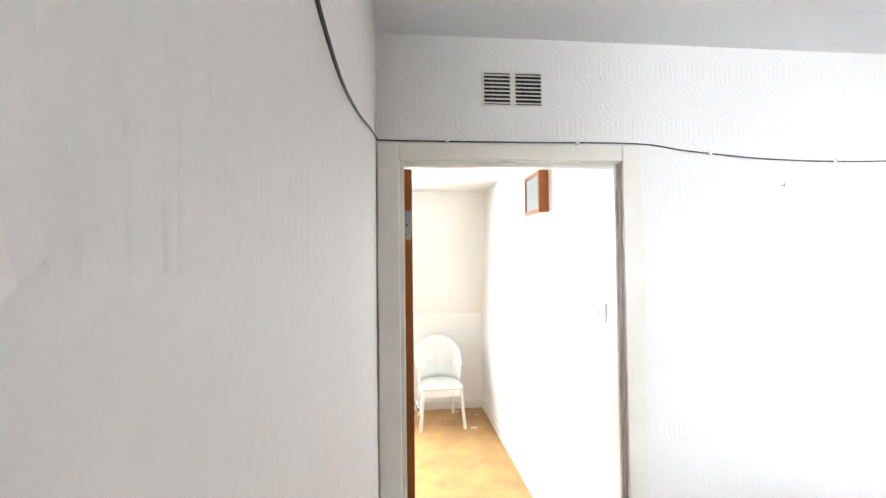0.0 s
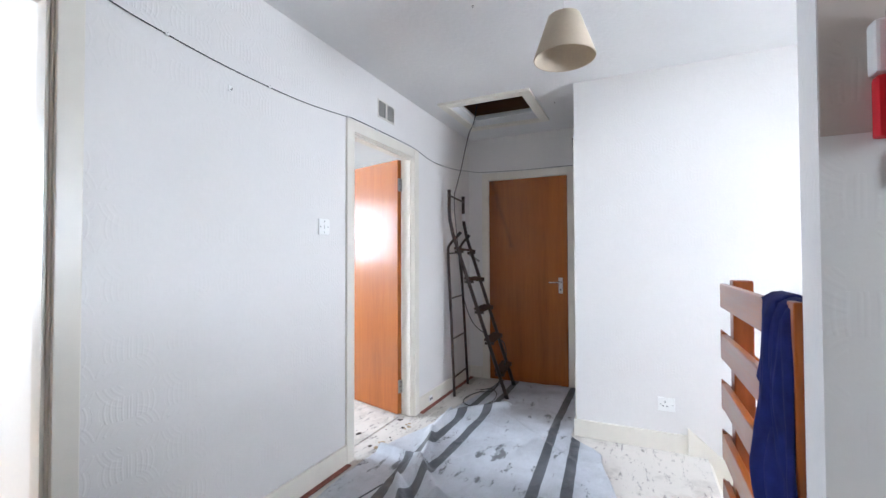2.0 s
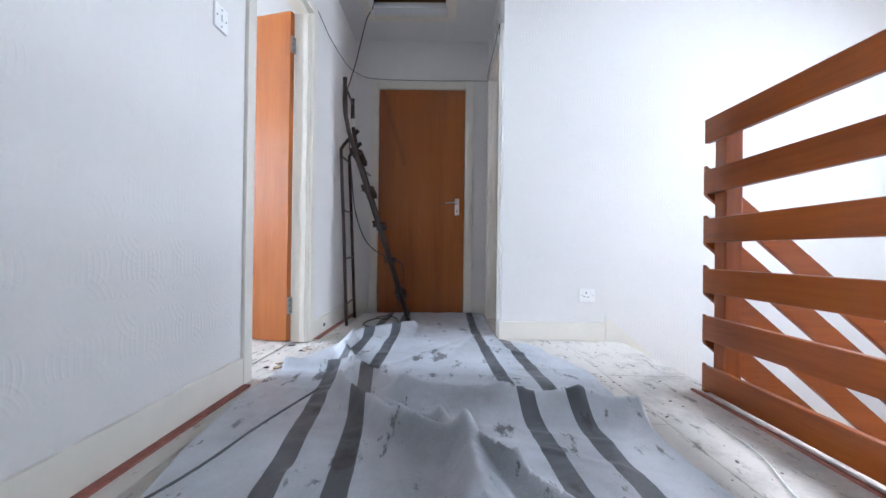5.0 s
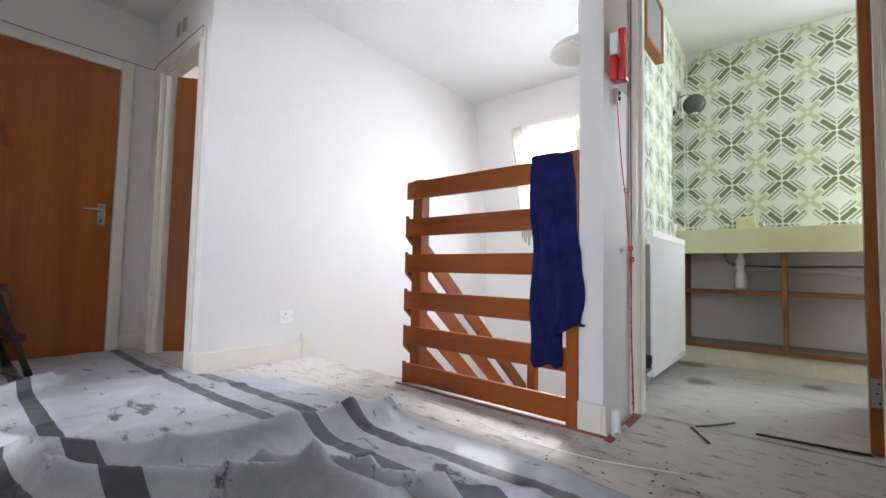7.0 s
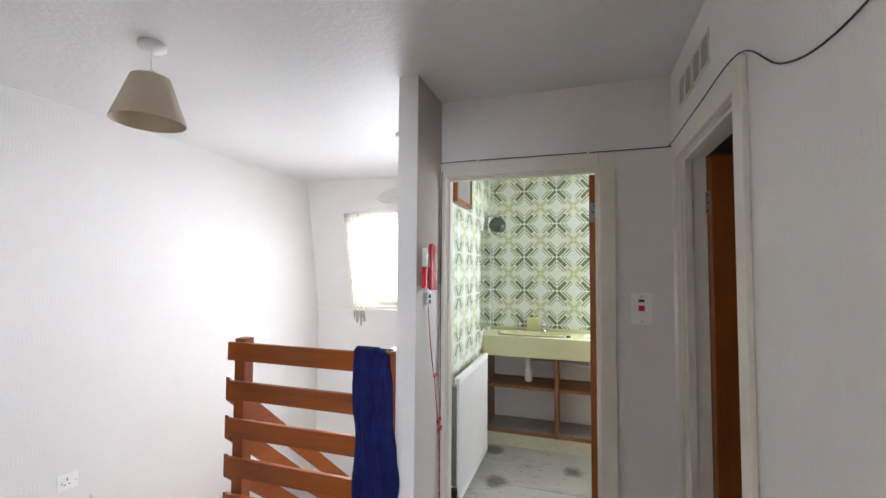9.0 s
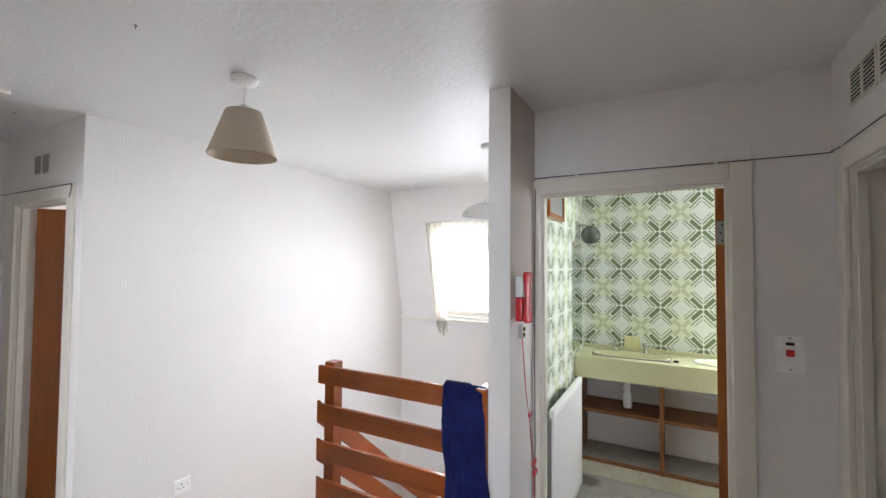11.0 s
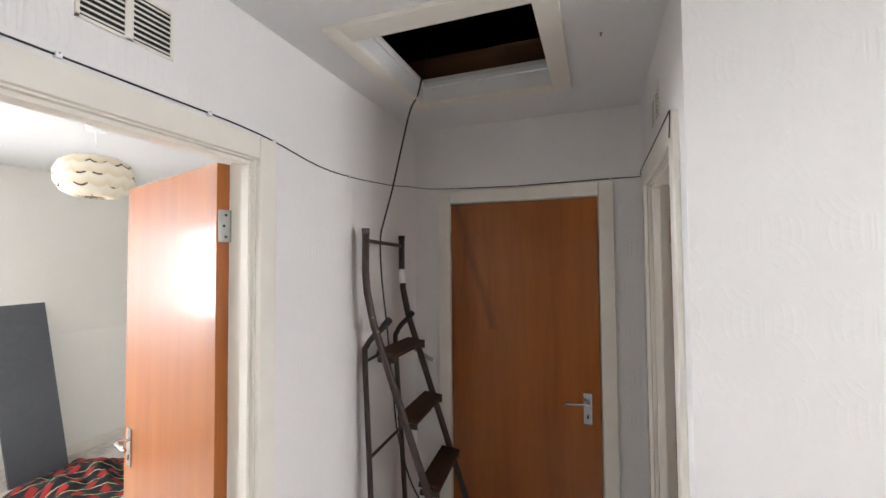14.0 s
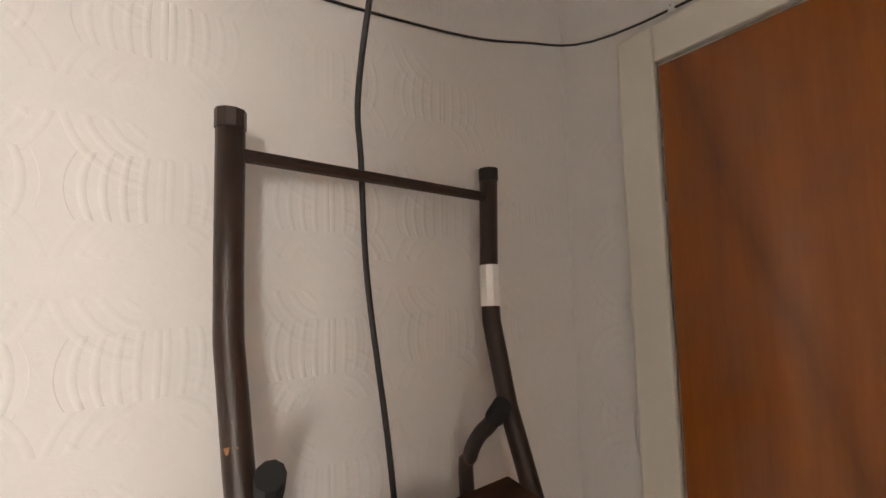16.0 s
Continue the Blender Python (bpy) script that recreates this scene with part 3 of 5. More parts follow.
skirting(XW, XW + 0.016, 0.786, YN - 0.02)
skirting(XW, 0.498, YB, YB + 0.016)
skirting(1.388, 1.485, 0.205, 0.221)
skirting(1.372, 1.388, 0.205, 0.221)
skirting(-2.0, 1.26, 5.534, 5.55, 0.09)
skirting(1.244, 1.26, 2.2, 5.534, 0.09)
skirting(1.37, 5.9, 5.534, 5.55, 0.09)

M_GRIP = plain("red primed timber", (0.24, 0.085, 0.06), rough=0.8, grain=0.35, size=40)


def gripper(x0, x1, y0, y1):
    solid("carpet_gripper", cuboid(x0, x1, y0, y1, -0.004, 0.007, 0.001), M_GRIP, "worn red-brown carpet gripper strip on the floor", "gripper strip", "carpet gripper strips")


gripper(1.145, 2.46, YN - 0.046, YN - 0.017)
gripper(3.37, 4.48, YN - 0.046, YN - 0.017)
gripper(1.372, 2.50, 0.222, 0.236)
gripper(1.34, 1.368, YB + 0.02, 0.255)

# ---- the stair and its balustrade ----
GO, RISE = 0.22, 0.19
stair = thing("staircase", (0, 0, 0), "enclosed timber stair going down from the landing", "staircase")
M_STAIR = plain("painted stair timber", (0.66, 0.61, 0.52), rough=0.45, grain=0.1, size=14)
for k in range(1, 8):
    part("tread", cuboid(2.52, XBOX - 0.03, 0.13 - GO * k, 0.155 - GO * (k - 1), -RISE * k - 0.025, -RISE * k, 0.004), M_STAIR, stair)
    part("riser", cuboid(2.52, XBOX - 0.03, 0.112 - GO * (k - 1), 0.128 - GO * (k - 1), -RISE * k, -RISE * (k - 1) - 0.026), M_STAIR, stair)
part("quarter_landing", cuboid(1.57, XBOX - 0.001, -2.02, 0.13 - GO * 7 - 0.005, -RISE * 8 - 0.05, -RISE * 8), M_STAIR, stair)


def sloped_board(x0, x1, y0, y1, top, high, slope):
    """A board that falls with the stair, with upright ends."""
    bm = bmesh.new()
    vs = [bm.verts.new((x, y, top + slope * (y - y0) + dz)) for x in (x0, x1) for y in (y0, y1) for dz in (0.0, -high)]
    for f in ((0, 1, 3, 2), (4, 6, 7, 5), (0, 4, 5, 1), (2, 3, 7, 6), (0, 2, 6, 4), (1, 5, 7, 3)):
        bm.faces.new([vs[i] for i in f])
    bmesh.ops.bevel(bm, geom=list(bm.edges), offset=0.004, segments=2, affect="EDGES")
    return bm


part("wall_string", sloped_board(XBOX - 0.028, XBOX - 0.002, 0.236, -1.45, 0.165, 0.34, RISE / GO), M_TRIM, stair, "cream painted wall string")
part("outer_string", sloped_board(2.492, 2.518, 0.10, -1.45, -0.01, 0.30, RISE / GO), M_POST, stair, "varnished outer string")

balustrade = thing("balustrade", (0, 0, 0), "varnished red-brown timber balustrade of six wide boards", "balustrade")
part("newel_post", cuboid(2.398, 2.466, 0.098, 0.166, -0.25, 1.128, 0.006), M_POST, balustrade)
part("wall_post", cuboid(1.487, 1.535, 0.108, 0.219, -0.1, 1.130, 0.005), M_POST, balustrade)
for top in (1.112, 0.905, 0.706, 0.502, 0.310, 0.108):
    part("board", cuboid(1.536, 2.486, 0.173, 0.197, top - 0.098, top, 0.005), M_RAIL, balustrade)
M_SLOPE = varnished_wood("varnished stair rail timber", (0.15, 0.030, 0.005), (0.36, 0.092, 0.013), axis="y", rough=0.30, coat=0.5)
for top in (0.925, 0.722, 0.519, 0.318, 0.120):
    part("stair_board", sloped_board(2.470, 2.494, 0.196, -1.19, top, 0.122, RISE / GO), M_SLOPE, balustrade)
part("lower_newel", cuboid(2.40, 2.468, -1.26, -1.19, -1.60, -0.06, 0.006), M_POST, balustrade)

# ---- wall grilles ----
def grille(at, turn, w=0.21, h=0.122):
    v = thing("wall_vent", at, "cream painted louvred wall vent with two columns of slots", "vent", "louvred wall vents", turn)
    part("backing", cuboid(-w / 2 + 0.006, w / 2 - 0.006, -0.0018, 0.0, -h / 2 + 0.006, h / 2 - 0.006), M_SLOT, v, "dark slots")
    for a, b, c, d in ((-w / 2, w / 2, -h / 2, -h / 2 + 0.008), (-w / 2, w / 2, h / 2 - 0.008, h / 2), (-w / 2, -w / 2 + 0.008, -h / 2, h / 2), (w / 2 - 0.008, w / 2, -h / 2, h / 2), (-0.009, 0.009, -h / 2, h / 2)):
        part("frame", cuboid(a, b, -0.0045, 0.0, c, d, 0.001), M_TRIM, v)
    n = 8
    for col in (-1, 1):
        for k in range(n):
            z = -h / 2 + 0.008 + (k + 0.5) * (h - 0.016) / n
            x0, x1 = sorted((col * 0.009, col * (w / 2 - 0.008)))
            bm = cuboid(x0, x1, -0.0036, -0.0019, z - 0.0026, z + 0.0016)
            part("slat", bm, M_TRIM, v)
    return v


grille((0.702, YN, 2.265), 0)
grille((2.913, YN, 2.241), 0)
grille((3.965, YBOX, 2.225), 180)
grille((XW, 0.135, 2.265), 90)
grille((XW, 0.362, 2.265), 90)

# ---- loft hatch ----
hatch = thing("loft_hatch", (0, 0, 0), "cream painted loft hatch surround with the cover removed", "hatch")
for a, b, c, d in ((3.395, 4.15, 1.195, 1.27), (3.395, 4.15, 1.86, 1.925), (3.395, 3.485, 1.27, 1.86), (4.08, 4.15, 1.27, 1.86)):
    part("surround", cuboid(a, b, c, d, H - 0.019, H, 0.004), M_TRIM, hatch)
for a, b, c, d in ((3.485, 4.08, 1.255, 1.27), (3.485, 4.08, 1.86, 1.875), (3.47, 3.485, 1.27, 1.86), (4.08, 4.095, 1.27, 1.86)):
    part("lining", cuboid(a + 0.001, b - 0.001, c + 0.001, d - 0.001, H - 0.012, H + 0.10), M_TRIM, hatch)
    part("rebate", cuboid(min(a, b) + (0.0 if b - a > 0.1 else (-0.012 if a > 4 else 0.012)), max(a, b) + (0.0 if b - a > 0.1 else (-0.012 if a > 4 else 0.012)), c + (0.0 if d - c > 0.1 else (0.012 if c < 1.5 else -0.012)), d + (0.0 if d - c > 0.1 else (0.012 if c < 1.5 else -0.012)), H + 0.055, H + 0.075), M_WHITE, hatch, "white rebate bead")
for x in (3.30, 4.16):
    solid("roof_joist", cuboid(x, x + 0.05, 0.0, 3.2, H + 0.091, H + 0.24, 0.004), M_JOIST, "rough brown roof joist beside the hatch", "joist", "roof joists")
solid("insulation", cuboid(4.22, 4.80, 0.2, 3.2, H + 0.095, H + 0.20, 0.04), plain("grey loft quilt", (0.30, 0.28, 0.26), rough=0.95, grain=0.4, size=12), "grey loft insulation quilt", "insulation")

# ---- pendant lamps ----
def pendant(at, rows, drop, label, mat, inside):
    lamp = thing("pendant_lamp", at, label, "lamp")
    part("ceiling_rose", lathe(bmesh.new(), [(0.0, 0.0), (0.052, 0.0), (0.052, -0.018), (0.044, -0.026), (0.012, -0.032), (0.0, -0.034)], 24), M_WHITE, lamp, smooth=True)
    part("flex", tube(bmesh.new(), [(0, 0, -0.03), (0.001, 0, -drop / 2), (0, 0, -drop)], 0.0035, 8), M_WHITE, lamp)
    part("lamp_holder", lathe(bmesh.new(), [(0.0, -drop), (0.014, -drop), (0.02, -drop - 0.02), (0.02, -drop - 0.06), (0.0, -drop - 0.06)], 16), M_WHITE, lamp, smooth=True)
    inner = [(max(r - 0.003, 0.001), z + (0.001 if i else -0.001)) for i, (r, z) in enumerate(rows)]
    shade = part("shade", lathe(bmesh.new(), rows + list(reversed(inner)) + [rows[0]], 40), mat, lamp, smooth=True)
    for k in range(3):
        a = 2 * math.pi * k / 3
        part("shade_spoke", tube(bmesh.new(), [(0.02 * math.cos(a), 0.02 * math.sin(a), -drop - 0.02), (rows[0][0] * math.cos(a), rows[0][0] * math.sin(a), rows[0][1] - 0.004)], 0.0018, 6), M_STEEL, lamp)
    return lamp


M_SHADE = plain("buff fabric shade", (0.57, 0.48, 0.36), rough=0.85, grain=0.05, size=60)
pendant((2.34, 0.788, H), [(0.066, -0.142), (0.071, -0.144), (0.135, -0.328), (0.133, -0.332)], 0.115, "pendant lamp with a buff tapered fabric shade", M_SHADE, None)
M_DISH = plain("pale dish shade", (0.62, 0.61, 0.57), rough=0.4, grain=0.05)
pendant((1.81, -0.59, H), [(0.035, -0.375), (0.08, -0.385), (0.145, -0.415), (0.175, -0.455), (0.172, -0.46)], 0.33, "pendant lamp with a shallow pale dish shade over the stairs", M_DISH, None)

# ---- switches and sockets ----
def plate(name, at, turn, w, h, label, category):
    p = thing(name, at, label, category, "", turn)
    part("faceplate", cuboid(-w / 2, w / 2, -0.010, 0.0, -h / 2, h / 2, 0.003), M_WHITE, p)
    for sx in (-1, 1):
        if w > h:
            part("screw", cuboid(sx * (w / 2 - 0.014) - 0.003, sx * (w / 2 - 0.014) + 0.003, -0.0112, -0.009, -0.003, 0.003, 0.001), M_STEEL, p)
        else:
            part("screw", cuboid(-0.003, 0.003, -0.0112, -0.009, sx * (h / 2 - 0.014) - 0.003, sx * (h / 2 - 0.014) + 0.003, 0.001), M_STEEL, p)
    return p


sw = plate("light_switch", (2.266, YN, 1.395), 0, 0.086, 0.088, "white single light switch beside the door frame", "switch")
part("rocker", cuboid(-0.005, 0.005, -0.016, -0.009, -0.011, 0.011, 0.002), M_WHITE, sw)
for s in (-0.03, 0.03):
    part("screw", cuboid(s - 0.003, s + 0.003, -0.0115, -0.009, -0.003, 0.003, 0.001), M_STEEL, sw)
so = plate("power_socket", (XBOX, 0.350, 0.29), -90, 0.096, 0.086, "white single switched power socket above the skirting", "socket")
for x, z, w, h in ((-0.008, 0.016, 0.005, 0.012), (-0.019, -0.010, 0.009, 0.005), (0.003, -0.010, 0.009, 0.005)):
    part("pin_hole", cuboid(x - w / 2, x + w / 2, -0.0106, -0.009, z - h / 2, z + h / 2), M_SLOT, so)
part("rocker", cuboid(0.022, 0.032, -0.016, -0.009, 0.0, 0.022, 0.002), M_WHITE, so)
bs = plate("light_switch", (1.26, 2.623, 1.447), -90, 0.086, 0.088, "white light switch on the bedroom wall by the door", "switch")
part("rocker", cuboid(-0.005, 0.005, -0.016, -0.009, -0.011, 0.011, 0.002), M_WHITE, bs)
for x, y in ((3.76, 1.08), (2.306, 1.21)):
    bm = lathe(bmesh.new(), [(0.0, 0.0), (0.005, 0.0), (0.0045, -0.003), (0.002, -0.004), (0.002, -0.012), (0.0, -0.012)], 10)
    nail = solid("ceiling_nail", bm, M_STEEL, "small dark nail stuck in the white ceiling", "nail", "nails in the ceiling")
    nail.location = (x, y, H)
M_RED = plain("red plastic", (0.55, 0.02, 0.03), rough=0.25, grain=0.06)
hw = plate("heater_switch", (0.390, YB, 1.335), 180, 0.092, 0.146, "white heater switch with a red rocker and neon", "switch")
part("rocker", cuboid(-0.013, 0.013, -0.017, -0.009, -0.010, 0.016, 0.003), M_RED, hw, "red rocker")
part("neon", cuboid(-0.013, 0.013, -0.013, -0.009, 0.032, 0.044, 0.002), M_SLOT, hw, "dark neon window")
hook = thing("wall_hook", (1.672, YN, 1.955), "small pale picture hook on the wall", "hook")
part("hook_plate", cuboid(-0.008, 0.008, -0.003, 0.0, -0.012, 0.012, 0.001), M_WHITE, hook)
part("hook_arm", tube(bmesh.new(), [(0, -0.003, -0.004), (0, -0.014, -0.010), (0, -0.014, 0.0)], 0.002, 6), M_STEEL, hook)
pw = plate("junction_plate", (3.55, YN - 0.016, 0.06), 0, 0.05, 0.05, "small dark cable outlet on the skirting", "outlet")

for x in (-0.012, 0.014):
    part("cable_hole", cuboid(x - 0.007, x + 0.007, -0.0125, -0.0095, -0.010, 0.010, 0.002), M_SLOT, pw, "dark cable hole")

# ---- cables round the walls ----
def cable(points, radius, label, mat=None, steps=6, name="cable"):
    return solid(name, tube(bmesh.new(), smooth_line(points, steps), radius, 6), mat or M_CABLE, label, "cable", smooth=True)


cable([(XW + 0.021, 0.02, 2.083), (XW + 0.021, 0.40, 2.085), (XW + 0.021, 0.79, 2.075), (XW + 0.006, 0.98, 1.955), (XW + 0.006, 1.18, 1.912), (XW + 0.006, 1.43, 1.945), (XW + 0.006, 1.75, 2.018), (XW + 0.006, 2.04, 2.08), (XW + 0.03, YN - 0.006, 2.086),
       (0.7, YN - 0.006, 2.086), (1.13, YN - 0.006, 2.088), (1.32, YN - 0.006, 2.066), (1.66, YN - 0.006, 2.040), (2.08, YN - 0.006, 2.040), (2.45, YN - 0.006, 2.072),
       (2.53, YN - 0.006, 2.082), (2.9, YN - 0.006, 2.084), (3.29, YN - 0.006, 2.080), (3.66, YN - 0.006, 2.040), (4.12, YN - 0.006, 2.066), (4.34, 2.058, 2.090), (XE - 0.022, 1.945, 2.092), (XE - 0.006, 1.5, 2.081), (XE - 0.006, 1.04, 2.083), (XE - 0.006, 0.93, 2.082), (XE - 0.03, YBOX + 0.006, 2.082),
       (4.35, YBOX + 0.021, 2.078), (3.95, YBOX + 0.021, 2.076), (3.53, YBOX + 0.021, 2.074)], 0.0023, "thin black cable clipped along the walls above the door frames")
cable([(3.528, YBOX + 0.021, 2.072), (3.534, YBOX + 0.021, 2.045), (3.548, YBOX + 0.021, 2.005)], 0.0020, "end of the black cable beside the door frame")
cable([(XW + 0.021, 0.0, 2.083), (XW + 0.021, -0.10, 2.090), (XW + 0.02, YB + 0.006, 2.096), (0.5, YB + 0.006, 2.096), (0.95, YB + 0.006, 2.098), (1.36, YB + 0.006, 2.098), (1.375, YB + 0.006, 2.08),
       (1.377, YB + 0.022, 1.95), (1.379, YB + 0.024, 1.3), (1.378, YB + 0.022, 0.8), (1.378, YB + 0.024, 0.4), (1.370, YB + 0.02, 0.02)], 0.0024, "thin black cable round the bathroom door frame", steps=5)
cable([(4.02, 1.80, H + 0.30), (4.015, 1.85, H + 0.03), (4.007, 1.892, 2.374), (3.998, 1.928, 2.225), (3.974, 1.968, 2.014), (3.969, 2.007, 1.873), (3.985, 2.036, 1.79), (3.992, 2.035, 1.62), (4.015, 2.02, 1.38), (4.03, 2.0, 1.10), (4.04, 1.97, 0.85), (4.05, 1.88, 0.62), (4.08, 1.72, 0.50), (4.12, 1.62, 0.46), (4.13, 1.60, 0.30), (4.06, 1.68, 0.045), (3.92, 1.78, 0.045), (3.74, 1.83, 0.045), (3.60, 1.79, 0.045), (3.58, 1.68, 0.045), (3.72, 1.60, 0.045), (3.92, 1.62, 0.045), (4.03, 1.70, 0.05), (3.98, 1.79, 0.045)],
      0.0042, "black cable hanging out of the loft hatch down the stepladder", steps=7)

def cable_clip(x, y, z, turn):
    clip = thing("cable_clip", (x, y, z), "small white nailed clip holding the black cable", "clip", "white cable clips", turn)
    part("saddle", cuboid(-0.006, 0.006, -0.011, 0.0, -0.0055, 0.0055, 0.002), M_WHITE, clip)
    part("nail", tube(bmesh.new(), [(0, -0.013, 0.004), (0, -0.009, 0.004)], 0.0016, 6), M_STEEL, clip)


for x, z in ((0.48, 2.086), (0.92, 2.087), (1.40, 2.0583), (1.88, 2.037), (2.47, 2.0745), (2.78, 2.084), (3.12, 2.083), (3.36, 2.0725), (3.80, 2.045)):
    cable_clip(x, YN, z, 0)
for y, z in ((1.84, 2.0905), (1.5, 2.081), (1.04, 2.083)):
    cable_clip(XE, y, z, -90)
for x in (0.62, 1.18):
    cable_clip(x, YB, 2.0965, 180)

# ---- red wall telephone ----
phone = thing("wall_telephone", (1.388, 0.105, 1.525), "red wall telephone handset with a white cradle", "telephone", turn=90)
part("cradle", cuboid(-0.030, 0.030, 0.0, 0.030, -0.105, 0.0, 0.007), M_RED, phone, "red cradle")
part("rest", cuboid(-0.028, 0.034, 0.0, 0.034, 0.002, 0.092, 0.006), M_WHITE, phone, "white receiver rest")
bm = cuboid(-0.026, 0.022, 0.036, 0.060, -0.085, 0.085, 0.010)
box(bm, -0.027, 0.023, 0.030, 0.064, 0.062, 0.112, 0.012)
box(bm, -0.027, 0.023, 0.030, 0.064, -0.112, -0.062, 0.012)
part("handset", bm, M_RED, phone, "glossy red handset", smooth=False)
part("terminal", cuboid(-0.045, -0.012, 0.0, 0.022, -0.185, -0.125, 0.003), M_CHROME, phone, "metal terminal block")
for z in (-0.143, -0.168):
    bm = lathe(bmesh.new(), [(0.0, 0.0), (0.008, 0.0), (0.008, 0.004), (0.0, 0.005)], 12)
    bmesh.ops.transform(bm, matrix=pose(-0.028, 0.022, z, -90), verts=bm.verts)
    part("terminal_screw", bm, M_SLOT, phone)

coil = []
base = smooth_line([(1.374, 0.082, 1.37), (1.372, 0.060, 1.22), (1.370, 0.034, 1.09), (1.368, 0.004, 0.985), (1.370, -0.022, 0.89), (1.370, -0.045, 0.81), (1.370, -0.064, 0.735), (1.372, -0.085, 0.66), (1.374, -0.105, 0.45), (1.37, -0.10, 0.22), (1.362, -0.09, 0.01)], 16)
for i, p in enumerate(base):
    a = i * 1.5
    r = 0.0 if i < 46 else 0.0040
    coil.append(p + Vector((-abs(r * math.cos(a)), r * math.sin(a), 0)))
solid("telephone_cord", tube(bmesh.new(), coil, 0.0022, 6), M_RED, "red curly telephone cord hanging down the wall", "cord", smooth=True)
for y, z, reach in ((0.004, 0.980, 0.026), (-0.062, 0.735, 0.034), (-0.076, 0.685, 0.036)):
    k = reach / 0.05
    loop = [(1.368, y + dy * k, z + dz * k) if m else (1.362, y + dy * k, z + dz * k) for m, dy, dz in (
        (1, 0, 0), (0, -0.020, 0.010), (0, -0.042, 0.014), (0, -0.048, -0.006), (0, -0.024, -0.012), (1, 0.004, -0.004), (0, 0.020, 0.012), (0, 0.034, 0.006), (0, 0.026, -0.010), (1, 0.004, 0.004), (0, -0.004, -0.022))]
    solid("cord_knot", tube(bmesh.new(), smooth_line(loop, 6), 0.0028, 6), M_RED, "knotted loop of red telephone cord", "cord", "knots in the red cord", smooth=True)

# ---- stepladder ----
M_RUST = plain("rusty brown tube", (0.031, 0.016, 0.0115), rough=0.46, grain=0.5, size=22, relief=0.0006)
M_TREAD = varnished_wood("dirty ladder tread", (0.032, 0.017, 0.010), (0.10, 0.052, 0.03), axis="x", rough=0.75, coat=0.0)
M_TWIGLIGHT = plain("bare rusty metal", (0.42, 0.20, 0.08), rough=0.7, grain=0.3)
M_RUBBER = plain("black rubber", (0.018, 0.018, 0.019), rough=0.7)
ladder = thing("stepladder", (3.94, 1.55, 0), "old rusty brown steel stepladder with timber treads leaning in the corner", "stepladder")
o = Vector((3.94, 1.55, 0))


def rel(*pts):
    return [Vector(p) - o for p in pts]


FL, FR = ((3.930, 1.525, 0.0), (3.814, 2.014, 1.53), (3.814, 2.012, 1.812)), ((4.330, 1.575, 0.0), (4.217, 2.043, 1.52), (4.234, 2.050, 1.807))
for stile in (FL, FR):
    a, b, c = (Vector(p) for p in stile)
    part("stile", tube(bmesh.new(), [q - o for q in (a, a.lerp(b, 0.5), a.lerp(b, 0.93), b + Vector((0, -0.008, 0.03)), b.lerp(c, 0.4), c)], 0.0158, 10), M_RUST, ladder, smooth=True)
    part("stile_cap", tube(bmesh.new(), [c - o + Vector((0, 0, -0.012)), c - o + Vector((0, 0, 0.010))], 0.0170, 10), M_RUBBER if stile is FR else M_RUST, ladder, "black rubber cap" if stile is FR else "worn tube end")
    part("foot", tube(bmesh.new(), [a - o + Vector((0, 0, 0.0)), a - o + (b - a).normalized() * 0.05], 0.018, 10), M_RUBBER, ladder, "black rubber foot")
part("top_bar", tube(bmesh.new(), rel((3.816, 2.012, 1.772), (4.231, 2.048, 1.765)), 0.0085, 8), M_RUST, ladder)
part("paper_label", tube(bmesh.new(), rel((4.2205, 2.0385, 1.574), (4.2255, 2.0450, 1.644)), 0.0180, 10), M_WHITE, ladder, "torn white paper label")
for z in (1.275, 1.01, 0.745, 0.48, 0.215):
    f = z / 1.525
    p, q = Vector(FL[0]).lerp(Vector(FL[1]), f) - o, Vector(FR[0]).lerp(Vector(FR[1]), f) - o
    p, q = p + (q - p).normalized() * 0.014 + Vector((0, 0, 0.02)), q + (p - q).normalized() * 0.014 + Vector((0, 0, 0.02))
    along, turn = (q - p).length, math.degrees(math.atan2(q.y - p.y, q.x - p.x))
    bm = cuboid(0, along, -0.046, 0.046, -0.010, 0.010, 0.004)
    bmesh.ops.transform(bm, matrix=pose(p.x, p.y, p.z, 8, math.degrees(math.atan2(p.z - q.z, along)), turn), verts=bm.verts)
    part("tread", bm, M_TREAD, ladder, "worn timber tread")
    for end in (p, q):
        bm = cuboid(end.x - 0.003, end.x + 0.003, end.y - 0.045, end.y + 0.04, end.z - 0.035, end.z - 0.012, 0.001)
        part("tread_bracket", bm, M_RUST, ladder)
RL, RR = ((3.852, 1.985, 0.0), (3.862, 2.045, 1.318)), ((4.235, 2.010, 0.0), (4.170, 2.055, 1.330))
